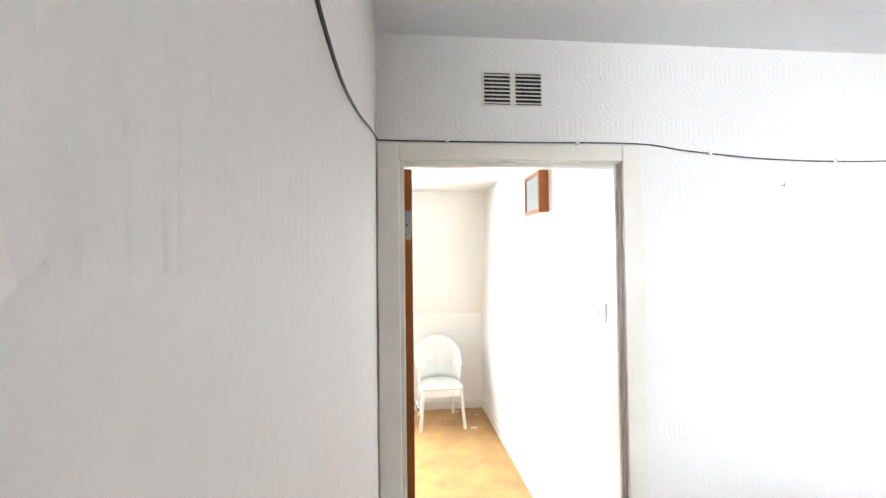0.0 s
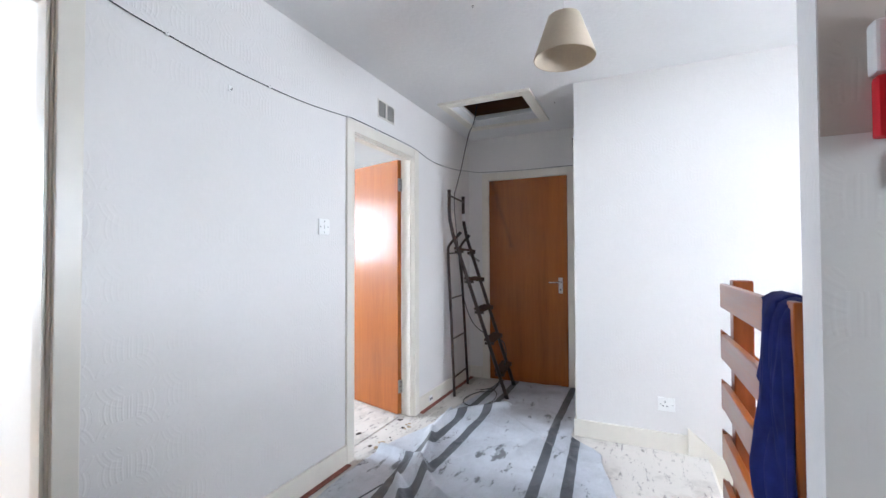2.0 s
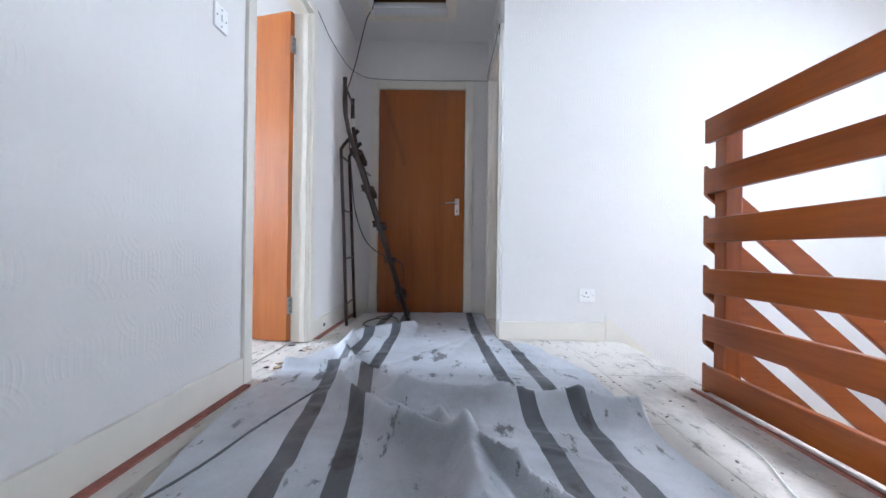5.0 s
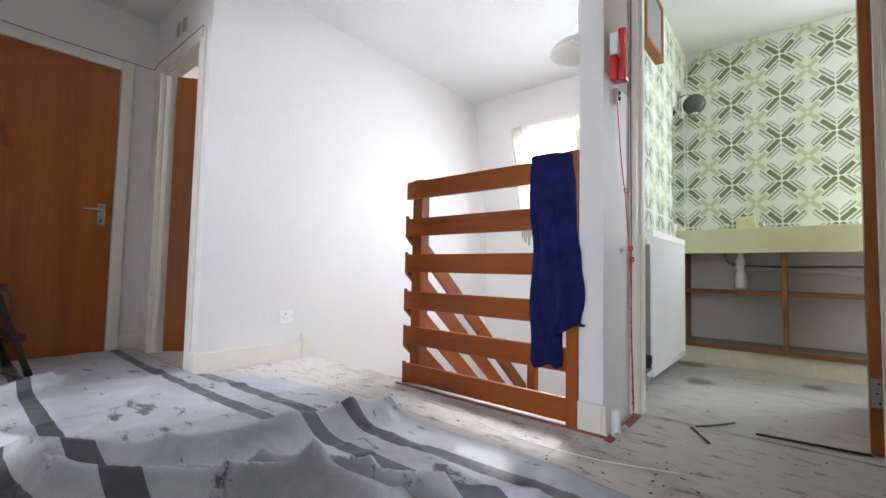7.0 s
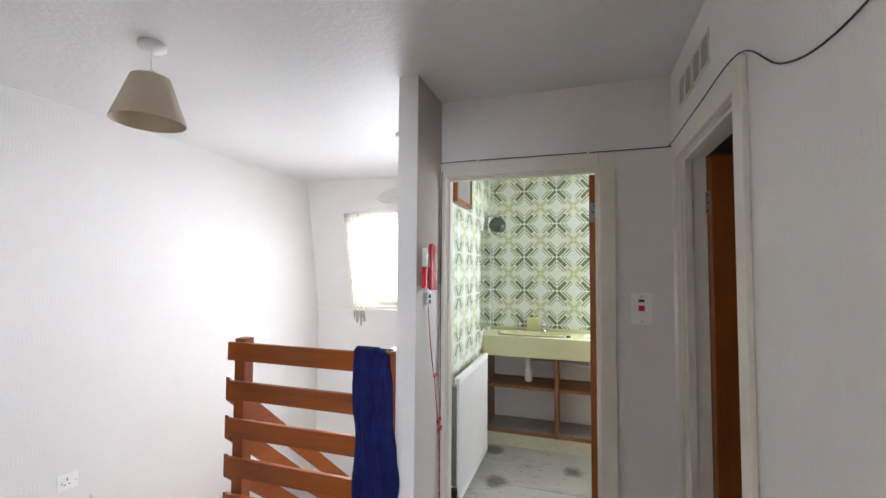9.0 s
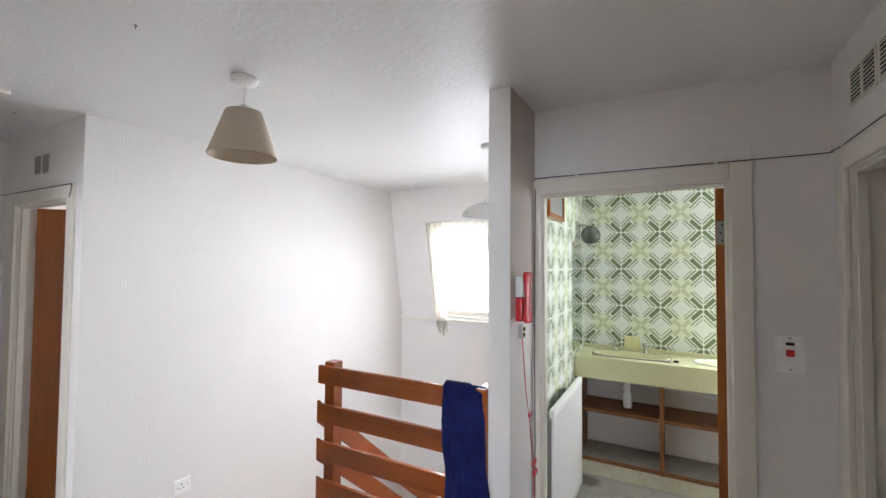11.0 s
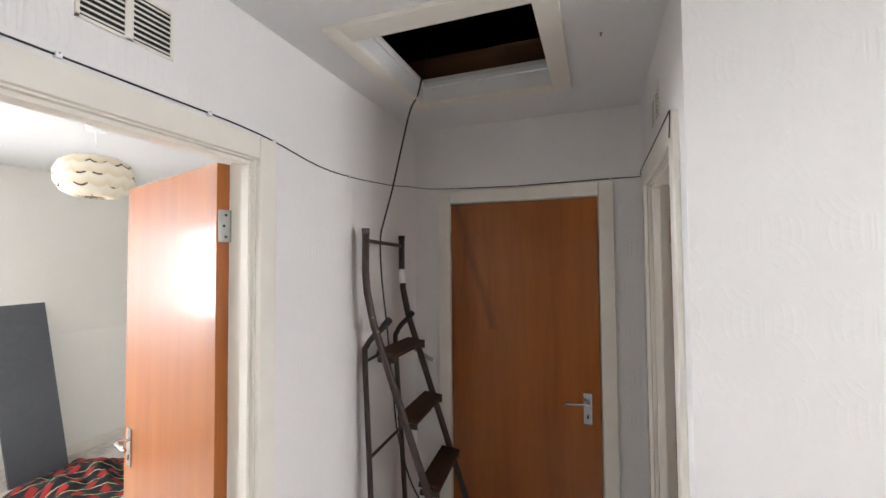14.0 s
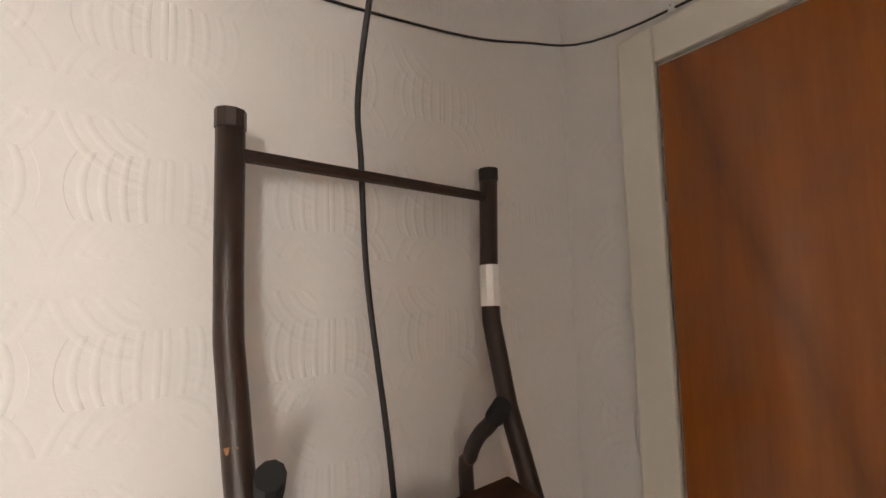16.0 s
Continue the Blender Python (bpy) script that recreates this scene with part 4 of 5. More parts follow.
for (a, b), tip in ((RL, (3.840, 1.922, 1.436)), (RR, (4.172, 1.968, 1.430))):
    b, t3 = Vector(b), Vector(tip)
    part("rear_leg", tube(bmesh.new(), smooth_line(rel(a, Vector(a).lerp(b, 0.6), b - Vector((0, 0, 0.06)), b + Vector((0.003, -0.006, 0.004)), b.lerp(t3, 0.4) + Vector((0, 0, 0.006)), b.lerp(t3, 0.7), t3), 4), 0.0125, 10), M_RUST, ladder, smooth=True)
    part("rear_cap", tube(bmesh.new(), [b.lerp(t3, 0.82) - o, t3 + (t3 - b) * 0.06 - o], 0.0148, 10), M_RUBBER, ladder, "black rubber cap")
for z in (1.265, 0.86, 0.50, 0.16):
    p, q = Vector(RL[0]).lerp(Vector(RL[1]), z / 1.325), Vector(RR[0]).lerp(Vector(RR[1]), z / 1.325)
    part("rear_bar", tube(bmesh.new(), rel(p, q), 0.007, 8), M_RUST, ladder)
for z, s in ((1.452, 0.010), (1.395, 0.007)):
    spot_at = Vector(FL[0]).lerp(Vector(FL[1]), z / 1.53) - o + Vector((-0.004, -0.0135, 0.0))
    chip = lathe(bmesh.new(), [(0.0, 0.004), (s * 0.6, 0.0035), (s, 0.001), (s * 0.9, -0.002), (0.0, -0.002)], 9)
    bmesh.ops.transform(chip, matrix=pose(*spot_at, 90, 0, -20), verts=chip.verts)
    part("worn_spot", chip, M_TWIGLIGHT, ladder, "bare orange-brown worn spot")
part("stay", tube(bmesh.new(), rel((4.225, 2.0, 1.26), (4.275, 1.90, 1.185)), 0.009, 8), M_STEEL, ladder, "bare steel stay")

# ---- dust sheet ----
m, t, b = material("striped grey dust sheet")
uv = t.nodes.new("ShaderNodeTexCoord").outputs["UV"]
sep = t.nodes.new("ShaderNodeSeparateXYZ")
t.links.new(uv, sep.inputs[0])
edge = mth(t, "ADD", sep.outputs[1], mth(t, "MULTIPLY", mth(t, "SUBTRACT", noise_of(t, uv, 14.0, 3), 0.5), 0.008))
stripe = None
for centre in (0.0, 0.22, 1.0, 1.22):
    band = mth(t, "LESS_THAN", mth(t, "ABSOLUTE", mth(t, "SUBTRACT", edge, centre)), 0.041)
    stripe = band if stripe is None else mth(t, "MAXIMUM", stripe, band)
pos = place_of(t)
cloud, scuff = noise_of(t, pos, 3.0, 7, 0.65), noise_of(t, place_of(t, (0.7, 1.6, 1.0)), 8.0, 9, 0.72)
weave = noise_of(t, pos, 420.0, 2)
base = ramp(t, mth(t, "ADD", mth(t, "MULTIPLY", cloud, 0.65), mth(t, "MULTIPLY", weave, 0.35)), [(0.34, (0.31, 0.325, 0.35)), (0.5, (0.45, 0.475, 0.51)), (0.64, (0.58, 0.605, 0.64))])
base = mixc(t, stripe, base, ramp(t, cloud, [(0.3, (0.055, 0.060, 0.068)), (0.7, (0.115, 0.122, 0.135))]))
for x, y, r in ((1.60, 0.87, 0.10), (1.88, 1.47, 0.13), (2.42, 0.72, 0.09), (2.95, 1.35, 0.16), (3.35, 1.05, 0.12), (2.55, 1.85, 0.15)):
    scuff = mth(t, "ADD", scuff, mth(t, "MULTIPLY", blotch(t, pos, x, y, r, cloud), 0.09))
marks = ramp(t, scuff, [(0.585, (0, 0, 0)), (0.635, (1, 1, 1))])
base = mixc(t, mth(t, "MULTIPLY", marks, 0.8), base, (0.04, 0.04, 0.042))
t.links.new(base, b.inputs["Base Color"])
t.links.new(ramp(t, cloud, [(0.35, (0.32, 0.32, 0.32)), (0.7, (0.62, 0.62, 0.62))]), b.inputs["Roughness"])
fold = mth(t, "ABSOLUTE", mth(t, "SUBTRACT", noise_of(t, place_of(t, (1.0, 0.6, 1.0)), 5.5, 3, 0.5), 0.5))
bump(t, b, mth(t, "ADD", mth(t, "MULTIPLY", weave, 0.15), mth(t, "ADD", mth(t, "MULTIPLY", scuff, 0.5), mth(t, "MULTIPLY", fold, -4.0))), 0.55, 0.007)
M_SHEET = m


def along_of(x, table):
    for (xa, ya), (xb, yb) in zip(table, table[1:]):
        if x <= xb:
            s = (x - xa) / (xb - xa)
            s = s * s * (3 - 2 * s)
            return ya + (yb - ya) * s
    return table[-1][1]


SOUTH = ((0.78, 0.66), (1.5, 0.595), (2.1, 0.61), (2.6, 0.60), (3.15, 0.71), (3.42, 0.93), (4.46, 0.93))
NORTH = ((0.78, 1.98), (1.5, 1.90), (2.3, 2.00), (2.7, 1.99), (3.3, 1.86), (4.46, 1.74))
FOLDS = (  # start, end, height, width
    ((2.14, 0.58), (2.17, 0.80), 0.078, 0.050), ((2.17, 0.80), (2.21, 1.05), 0.080, 0.055), ((2.21, 1.05), (2.28, 1.40), 0.082, 0.055), ((2.28, 1.40), (2.60, 1.66), 0.075, 0.045), 
    ((2.50, 1.66), (2.326, 1.649), 0.060, 0.035), ((2.326, 1.649), (1.924, 1.38), 0.090, 0.034), ((1.924, 1.38), (1.81, 1.197), 0.100, 0.038), ((2.10, 1.44), (1.964, 1.267), 0.070, 0.026), ((1.964, 1.267), (1.81, 1.197), 0.085, 0.030),
    ((1.81, 1.197), (1.502, 1.178), 0.098, 0.050), ((1.502, 1.178), (1.05, 1.195), 0.080, 0.060), ((1.81, 1.197), (1.72, 1.081), 0.085, 0.026), ((1.72, 1.081), (1.552, 0.972), 0.062, 0.024), ((1.552, 0.972), (1.34, 0.84), 0.040, 0.022),
    ((2.66, 1.66), (3.05, 1.80), 0.055, 0.030), ((3.05, 1.80), (3.45, 1.84), 0.040, 0.030), ((3.40, 1.78), (3.72, 1.48), 0.060, 0.050), ((1.75, 1.62), (1.10, 1.72), 0.014, 0.05),
    ((2.68, 1.98), (2.62, 1.66), 0.055, 0.030), ((3.0, 1.2), (3.6, 1.02), 0.012, 0.03), ((2.9, 0.75), (3.5, 1.35), 0.010, 0.025), ((2.75, 1.5), (3.3, 1.15), 0.012, 0.022), ((1.3, 0.9), (2.1, 0.75), 0.008, 0.025))


def sheet_height(x, y):
    z = 0.012 + 0.006 * (noise.noise((x * 4.2, y * 4.2, 1.5)) + 0.5 * noise.noise((x * 11, y * 11, 4.0)))
    crease = 1.0 - abs(noise.noise((x * 5.0 + 0.8 * noise.noise((x * 2, y * 2, 9.0)), y * 2.6, 6.0)))
    z += 0.004 * max(0.0, crease - 0.82) / 0.18 + 0.0025 * max(0.0, 0.9 - abs(10 * noise.noise((x * 3.0, y * 7.0, 12.0))))
    top = 0.0
    for (xa, ya), (xb, yb), high, wide in FOLDS:
        dx, dy = xb - xa, yb - ya
        s = max(0.0, min(1.0, ((x - xa) * dx + (y - ya) * dy) / (dx * dx + dy * dy)))
        wob = 0.004 * noise.noise((s * 3 + xa, ya * 5, 2.0))
        px, py = x - xa - s * dx, y - ya - s * dy
        side = (px * dy - py * dx) / math.hypot(dx, dy)
        d = math.hypot(px, py) + (wob if side > 0 else -wob)
        lean = 0.7 if side > 0 else 1.25
        rise = high * (0.95 + 0.05 * math.cos(5 * s + xa * 9)) * math.exp(-((max(d, 0.0) / (wide * lean)) ** 1.4))
        top = max(top, rise) + 0.25 * min(top, rise)
    return max(z + top, 0.005)


def stripe_line(x, y):
    """0 on the first southern stripe, 1 on the first northern one."""
    first = 0.775 + 0.062 * (min(x, 3.6) - 1.5)
    north = 1.475 + 0.10 * (min(x, 2.6) - 1.5)
    return (y - first) / (north - first)


bm = bmesh.new()
lay = bm.loops.layers.uv.new("UVMap")
NU, NV = 380, 150
grid, uvs = [], {}
for i in range(NU + 1):
    x = 0.78 + (4.46 - 0.78) * i / NU
    row = []
    for j in range(NV + 1):
        v = j / NV
        ya, yb = along_of(x, SOUTH), along_of(x, NORTH)
        y = ya + (yb - ya) * v + 0.006 * noise.noise((x * 3, v * 3, 7.0))
        xx = x + 0.03 * noise.noise((v * 4, x, 3.0)) * (1 if i in (0, NU) else 0.4)
        vert = bm.verts.new((min(xx, 4.466), min(y, 2.05), sheet_height(xx, y)))
        uvs[vert] = (i / NU * 3.0, stripe_line(vert.co.x, vert.co.y))
        row.append(vert)
    grid.append(row)
for i in range(NU):
    for j in range(NV):
        f = bm.faces.new((grid[i][j], grid[i + 1][j], grid[i + 1][j + 1], grid[i][j + 1]))
        for l in f.loops:
            l[lay].uv = uvs[l.vert]
sheet = solid("dust_sheet", bm, M_SHEET, "rumpled grey dust sheet with dark stripes on the floor", "dust sheet", smooth=True)
sheet.modifiers.new("thickness", "SOLIDIFY").thickness = -0.003

# ---- blue overalls over the rail ----
m, t, b = material("navy work cloth")
pos = place_of(t)
t.links.new(ramp(t, noise_of(t, pos, 18.0, 5), [(0.3, (0.005, 0.007, 0.046)), (0.7, (0.011, 0.015, 0.090))]), b.inputs["Base Color"])
b.inputs["Roughness"].default_value, b.inputs["Specular IOR Level"].default_value = 0.9, 0.15
bump(t, b, noise_of(t, pos, 600.0, 2), 0.3, 0.001)
M_NAVY = m
overalls = thing("overalls", (1.64, 0.20, 1.10), "navy blue work overalls draped over the top rail", "clothing")


def drape(name, x0, x1, length, behind, seed, curl, drift):
    """A leg of cloth folded over the top board: a grid that goes up behind it, over the top and down in front."""
    bm = bmesh.new()
    nu, nv = 26, 90
    rows = []
    total = behind + 0.05 + length
    for j in range(nv + 1):
        d = total * j / nv
        row = []
        for i in range(nu + 1):
            u = i / nu
            fall = max(0.0, d - behind - 0.05)
            wave = math.sin(u * 5.5 + seed + fall * 2.2) * 0.55 + 0.9 * noise.noise((u * 2.2, d * 4.5, seed)) + 0.35 * noise.noise((u * 6, d * 9 + u * 5, seed))
            deep = 0.008 + 0.020 * min(1.0, fall * 3.0)
            squeeze = (0.92 + 0.16 * min(1.0, fall / 0.5)) * (1.0 - 0.16 * math.sin(min(1.0, fall / 0.75) * math.pi) * (0.5 + 0.5 * math.sin(seed)))
            x = (x0 + x1) / 2 + drift * min(1.0, fall / 0.6) + (u - 0.5) * (x1 - x0) * squeeze + 0.020 * noise.noise((d * 3.3, seed, 1.0)) + 0.012 * noise.noise((d * 8, u * 2, seed))
            if d < behind:
                y, z = 0.158 - deep * (0.5 + 0.5 * wave), 1.118 - (behind - d)
            elif d < behind + 0.05:
                s = (d - behind) / 0.05
                y, z = 0.158 + 0.066 * s, 1.118 + 0.016 * math.sin(s * math.pi)
            else:
                bulge = math.sin(math.pi * (0.04 + 0.92 * u)) ** 0.6
                y, z = 0.209 + (deep * max(0.1, 0.9 + wave) + 0.016) * bulge, 1.118 - fall * (1.0 + 0.07 * noise.noise((u * 2.0, seed, 4.0))) - 0.03 * math.sin(u * math.pi)
            if curl and fall > length - 0.16:
                s = (fall - (length - 0.16)) / 0.16
                y += 0.065 * math.sin(s * 2.6) * (0.5 + 0.5 * u)
                z += 0.10 * s * s
            row.append(bm.verts.new((x - 1.64, y - 0.20, z - 1.10)))
        rows.append(row)
    for j in range(nv):
        for i in range(nu):
            bm.faces.new((rows[j][i], rows[j + 1][i], rows[j + 1][i + 1], rows[j][i + 1]))
    ob = part(name, bm, M_NAVY, overalls, smooth=True)
    ob.modifiers.new("thickness", "SOLIDIFY").thickness = 0.006
    return ob


drape("trouser_leg", 1.582, 1.712, 0.855, 0.30, 0.4, False, -0.035)
drape("trouser_leg", 1.500, 1.632, 0.80, 0.34, 2.1, True, -0.045)
drape("waistband", 1.515, 1.715, 0.16, 0.12, 4.0, False, 0.0)

# ---- bathroom ----
bath_floor = solid("floor_bathroom", cuboid(-0.9, 1.47, -2.0, YB - 0.02, -0.006, -0.004), M_BATHFLOOR, "dusty grey bathroom floor boards with stains", "floor", kind="structure")
for y0, y1 in ((-1.998, -1.012), (-1.008, YB - 0.022)):
    for x0, x1 in ((-0.898, 0.318), (0.321, 1.468)):
        part("floor_board", cuboid(x0, x1, y0, y1, -0.0035, 0.0, 0.001), M_BATHFLOOR, bath_floor)
M_LIME = plain("pale lime laminate", (0.66, 0.66, 0.40), rough=0.3, grain=0.05, size=6)
M_SHELF = varnished_wood("brown shelf edge", (0.16, 0.065, 0.026), (0.32, 0.15, 0.07), axis="x", rough=0.5, coat=0.1)
M_GREYB = plain("dusty shelf board", (0.34, 0.32, 0.28), rough=0.8, grain=0.25, size=9)
van = thing("vanity_unit", (0.45, -1.78, 0), "pale lime vanity worktop over open brown shelves", "vanity unit")
van.matrix_basis = Matrix.Identity(4)
ZT, YF = 0.945, -1.585
bm = bmesh.new()
box(bm, -0.55, 0.80, YF - 0.001, -1.999, ZT - 0.03, ZT)
box(bm, 1.36, 1.47, YF - 0.001, -1.999, ZT - 0.03, ZT)
box(bm, 0.80, 1.36, YF - 0.001, -1.66, ZT - 0.03, ZT)
box(bm, 0.80, 1.36, -1.91, -1.999, ZT - 0.03, ZT)
part("worktop", bm, M_LIME, van)
part("fascia", cuboid(-0.55, 1.47, YF, YF + 0.018, ZT - 0.165, ZT + 0.002, 0.003), M_LIME, van, "pale lime fascia")
part("upstand", cuboid(-0.55, 1.468, -1.998, -1.985, ZT, ZT + 0.03, 0.003), M_LIME, van)


def basin(cx):
    bm = bmesh.new()
    rings = []
    for k, (sx, sy, dz) in enumerate(((0.285, 0.130, 0.006), (0.275, 0.122, 0.010), (0.262, 0.112, 0.006), (0.245, 0.100, -0.03), (0.20, 0.080, -0.09), (0.10, 0.045, -0.125), (0.02, 0.02, -0.13))):
        rings.append([bm.verts.new((cx + sx * math.copysign(abs(math.cos(a)) ** 0.7, math.cos(a)), -1.785 + sy * math.copysign(abs(math.sin(a)) ** 0.8, math.sin(a)), ZT + dz)) for a in (2 * math.pi * i / 40 for i in range(40))])
    for lo, hi in zip(rings, rings[1:]):
        for i in range(40):
            bm.faces.new((lo[i], lo[(i + 1) % 40], hi[(i + 1) % 40], hi[i]))
    bm.faces.new(rings[-1])
    return bm


part("basin", basin(1.08), M_LIME, van, "oval pale lime basin", smooth=True)
part("basin_rim", tube(bmesh.new(), [(1.08 + 0.288 * math.copysign(abs(math.cos(a)) ** 0.7, math.cos(a)), -1.785 + 0.132 * math.copysign(abs(math.sin(a)) ** 0.8, math.sin(a)), ZT + 0.004) for a in (2 * math.pi * i / 40 for i in range(41))], 0.004, 6), M_STEEL, van, "dark metal rim")
part("basin", basin(0.36), M_WHITE, van, "white second basin", smooth=True)
for x in (0.98, 1.20):
    tap = part("tap", lathe(bmesh.new(), [(0.0, 0.0), (0.022, 0.0), (0.022, 0.01), (0.012, 0.018), (0.012, 0.05), (0.022, 0.055), (0.022, 0.078), (0.0, 0.082)], 16), M_CHROME, van, "chrome pillar tap", smooth=True)
    tap.location = (x, -1.945, ZT)
    spout = part("spout", tube(bmesh.new(), smooth_line([(0, 0, 0.035), (0, 0.035, 0.042), (0, 0.075, 0.03), (0, 0.08, 0.015)], 4), 0.008, 8), M_CHROME, tap, smooth=True)
part("plug", lathe(bmesh.new(), [(0.0, 0.0), (0.018, 0.0), (0.018, 0.012), (0.0, 0.014)], 14), M_RUBBER, van, "black plug").location = (0.76, -1.70, ZT)
part("side_panel", cuboid(1.445, 1.468, -1.99, YF - 0.045, 0.12, ZT - 0.035), M_SHELF, van)
part("divider", cuboid(0.845, 0.872, -1.99, YF - 0.03, 0.12, ZT - 0.035, 0.002), M_SHELF, van)
part("shelf", cuboid(0.874, 1.443, -1.99, YF - 0.06, 0.505, 0.523), M_SHELF, van)
part("shelf", cuboid(-0.55, 0.843, -1.99, YF - 0.06, 0.505, 0.523), M_SHELF, van)
part("shelf_edge", cuboid(0.874, 1.443, YF - 0.058, YF - 0.045, 0.50, 0.526, 0.002), M_SHELF, van, "brown shelf edge")
part("shelf_edge", cuboid(-0.55, 0.843, YF - 0.058, YF - 0.045, 0.50, 0.526, 0.002), M_SHELF, van, "brown shelf edge")
part("bottom_shelf", cuboid(-0.55, 1.443, -1.99, YF - 0.06, 0.122, 0.142), M_GREYB, van)
part("shelf_edge", cuboid(-0.55, 1.443, YF - 0.058, YF - 0.045, 0.118, 0.146, 0.002), M_SHELF, van, "brown shelf edge")
part("plinth", cuboid(-0.55, 1.468, YF - 0.10, YF - 0.075, 0.0, 0.118), plain("cream plinth", (0.74, 0.71, 0.55), rough=0.5), van, "cream plinth")
part("back_panel", cuboid(-0.55, 1.468, -1.997, -1.991, 0.14, ZT - 0.04), M_ROOM, van, "pale back panel")
trap = part("bottle_trap", lathe(bmesh.new(), [(0.0, 0.54), (0.028, 0.54), (0.034, 0.56), (0.034, 0.63), (0.026, 0.65), (0.02, 0.66), (0.02, 0.70), (0.030, 0.71), (0.030, 0.74), (0.018, 0.75), (0.018, ZT - 0.10)], 20), M_WHITE, van, "white plastic bottle trap", smooth=True)
trap.location = (1.10, -1.76, 0)
part("waste_pipe", tube(bmesh.new(), [(1.12, -1.76, 0.685), (1.10, -1.93, 0.685), (0.85, -1.96, 0.67), (-0.3, -1.96, 0.62)], 0.016, 10), M_WHITE, van, "white waste pipe", smooth=True)
part("supply_pipe", tube(bmesh.new(), smooth_line([(1.20, -1.945, ZT - 0.03), (1.20, -1.95, 0.74), (1.05, -1.975, 0.70), (0.5, -1.975, 0.70), (-0.3, -1.975, 0.70)], 4), 0.0075, 8), M_STEEL, van, "dull supply pipe", smooth=True)
soap = solid("soap_tray", cuboid(1.02, 1.14, -1.985, -1.955, ZT + 0.004, ZT + 0.125, 0.008), plain("yellow plastic", (0.70, 0.68, 0.36), rough=0.4), "yellow plastic holder standing on the worktop", "holder")

rad = thing("radiator", (1.40, -0.87, 0.48), "white panel radiator below the papered wall", "radiator")
bm = bmesh.new()
n = 26
ring = []
for i in range(n * 4 + 1):
    y = -0.41 + 0.82 * i / (n * 4)
    x = -0.036 + (0.007 if i % 4 in (1, 2) else 0.0)
    ring.append([bm.verts.new((x, y, -0.335)), bm.verts.new((x, y, 0.335))])
for p, q in zip(ring, ring[1:]):
    bm.faces.new((p[0], q[0], q[1], p[1]))
ob = part("front_panel", bm, M_WHITE, rad, "fluted white steel panel")
ob.modifiers.new("thickness", "SOLIDIFY").thickness = 0.012
part("top_channel", cuboid(-0.038, -0.006, -0.415, 0.415, 0.335, 0.375, 0.006), M_WHITE, rad)
part("bottom_channel", cuboid(-0.038, -0.006, -0.415, 0.415, -0.375, -0.335, 0.006), M_WHITE, rad)
for y in (-0.33, 0.33):
    part("bracket", cuboid(-0.006, 0.071, y - 0.02, y + 0.02, -0.3, 0.3), M_STEEL, rad)
part("valve", tube(bmesh.new(), smooth_line([(-0.02, 0.415, -0.33), (-0.02, 0.455, -0.33), (0.0, 0.465, -0.36), (0.0, 0.465, -0.478)], 4), 0.012, 8), M_STEEL, rad, smooth=True)
part("valve_cap", lathe(bmesh.new(), [(0.0, 0.03), (0.018, 0.03), (0.02, 0.0), (0.014, -0.03), (0.0, -0.03)], 14), M_SLOT, rad, "dark valve cap").location = (-0.02, 0.455, -0.29)

M_MIRROR, _t, _b = material("mirror silver")
_b.inputs["Base Color"].default_value, _b.inputs["Metallic"].default_value, _b.inputs["Roughness"].default_value = (0.72, 0.78, 0.74, 1), 1.0, 0.03
mirror = thing("wall_mirror", (1.472, -1.66, 1.42), "frameless mirror on the papered wall above the basin", "mirror")
part("glass", cuboid(-0.007, -0.001, -0.20, 0.19, -0.42, 0.42, 0.001), M_MIRROR, mirror)
for y in (-0.15, 0.14):
    for z in (-0.42, 0.42):
        part("clip", cuboid(-0.012, 0.0, y - 0.01, y + 0.01, z - 0.012, z + 0.012, 0.002), M_CHROME, mirror)

M_SMOKE, _t, _b = material("smoked glass globe")
_b.inputs["Base Color"].default_value, _b.inputs["Roughness"].default_value = (0.10, 0.12, 0.10, 1), 0.1
_b.inputs["Transmission Weight"].default_value = 0.25
spot = thing("wall_spotlight", (1.472, -1.72, 1.93), "chrome wall spotlight with a smoked globe above the mirror", "lamp")
part("wall_plate", cuboid(-0.014, 0.0, -0.035, 0.035, -0.05, 0.10, 0.004), M_CHROME, spot)
part("arm", tube(bmesh.new(), smooth_line([(-0.01, 0, 0.06), (-0.05, 0.01, 0.07), (-0.10, 0.01, 0.045), (-0.105, 0.01, 0.0)], 5), 0.008, 8), M_CHROME, spot, smooth=True)
part("globe", lathe(bmesh.new(), [(0.076 * math.sin(math.pi * k / 14) + 1e-4, 0.076 * math.cos(math.pi * k / 14)) for k in range(15)], 24), M_SMOKE, spot, "smoked globe", smooth=True).location = (-0.105, 0.01, -0.02)
part("collar", lathe(bmesh.new(), [(0.0, 0.0), (0.03, 0.0), (0.034, 0.02), (0.0, 0.024)], 16), M_CHROME, spot, smooth=True).location = (-0.105, 0.01, -0.106)


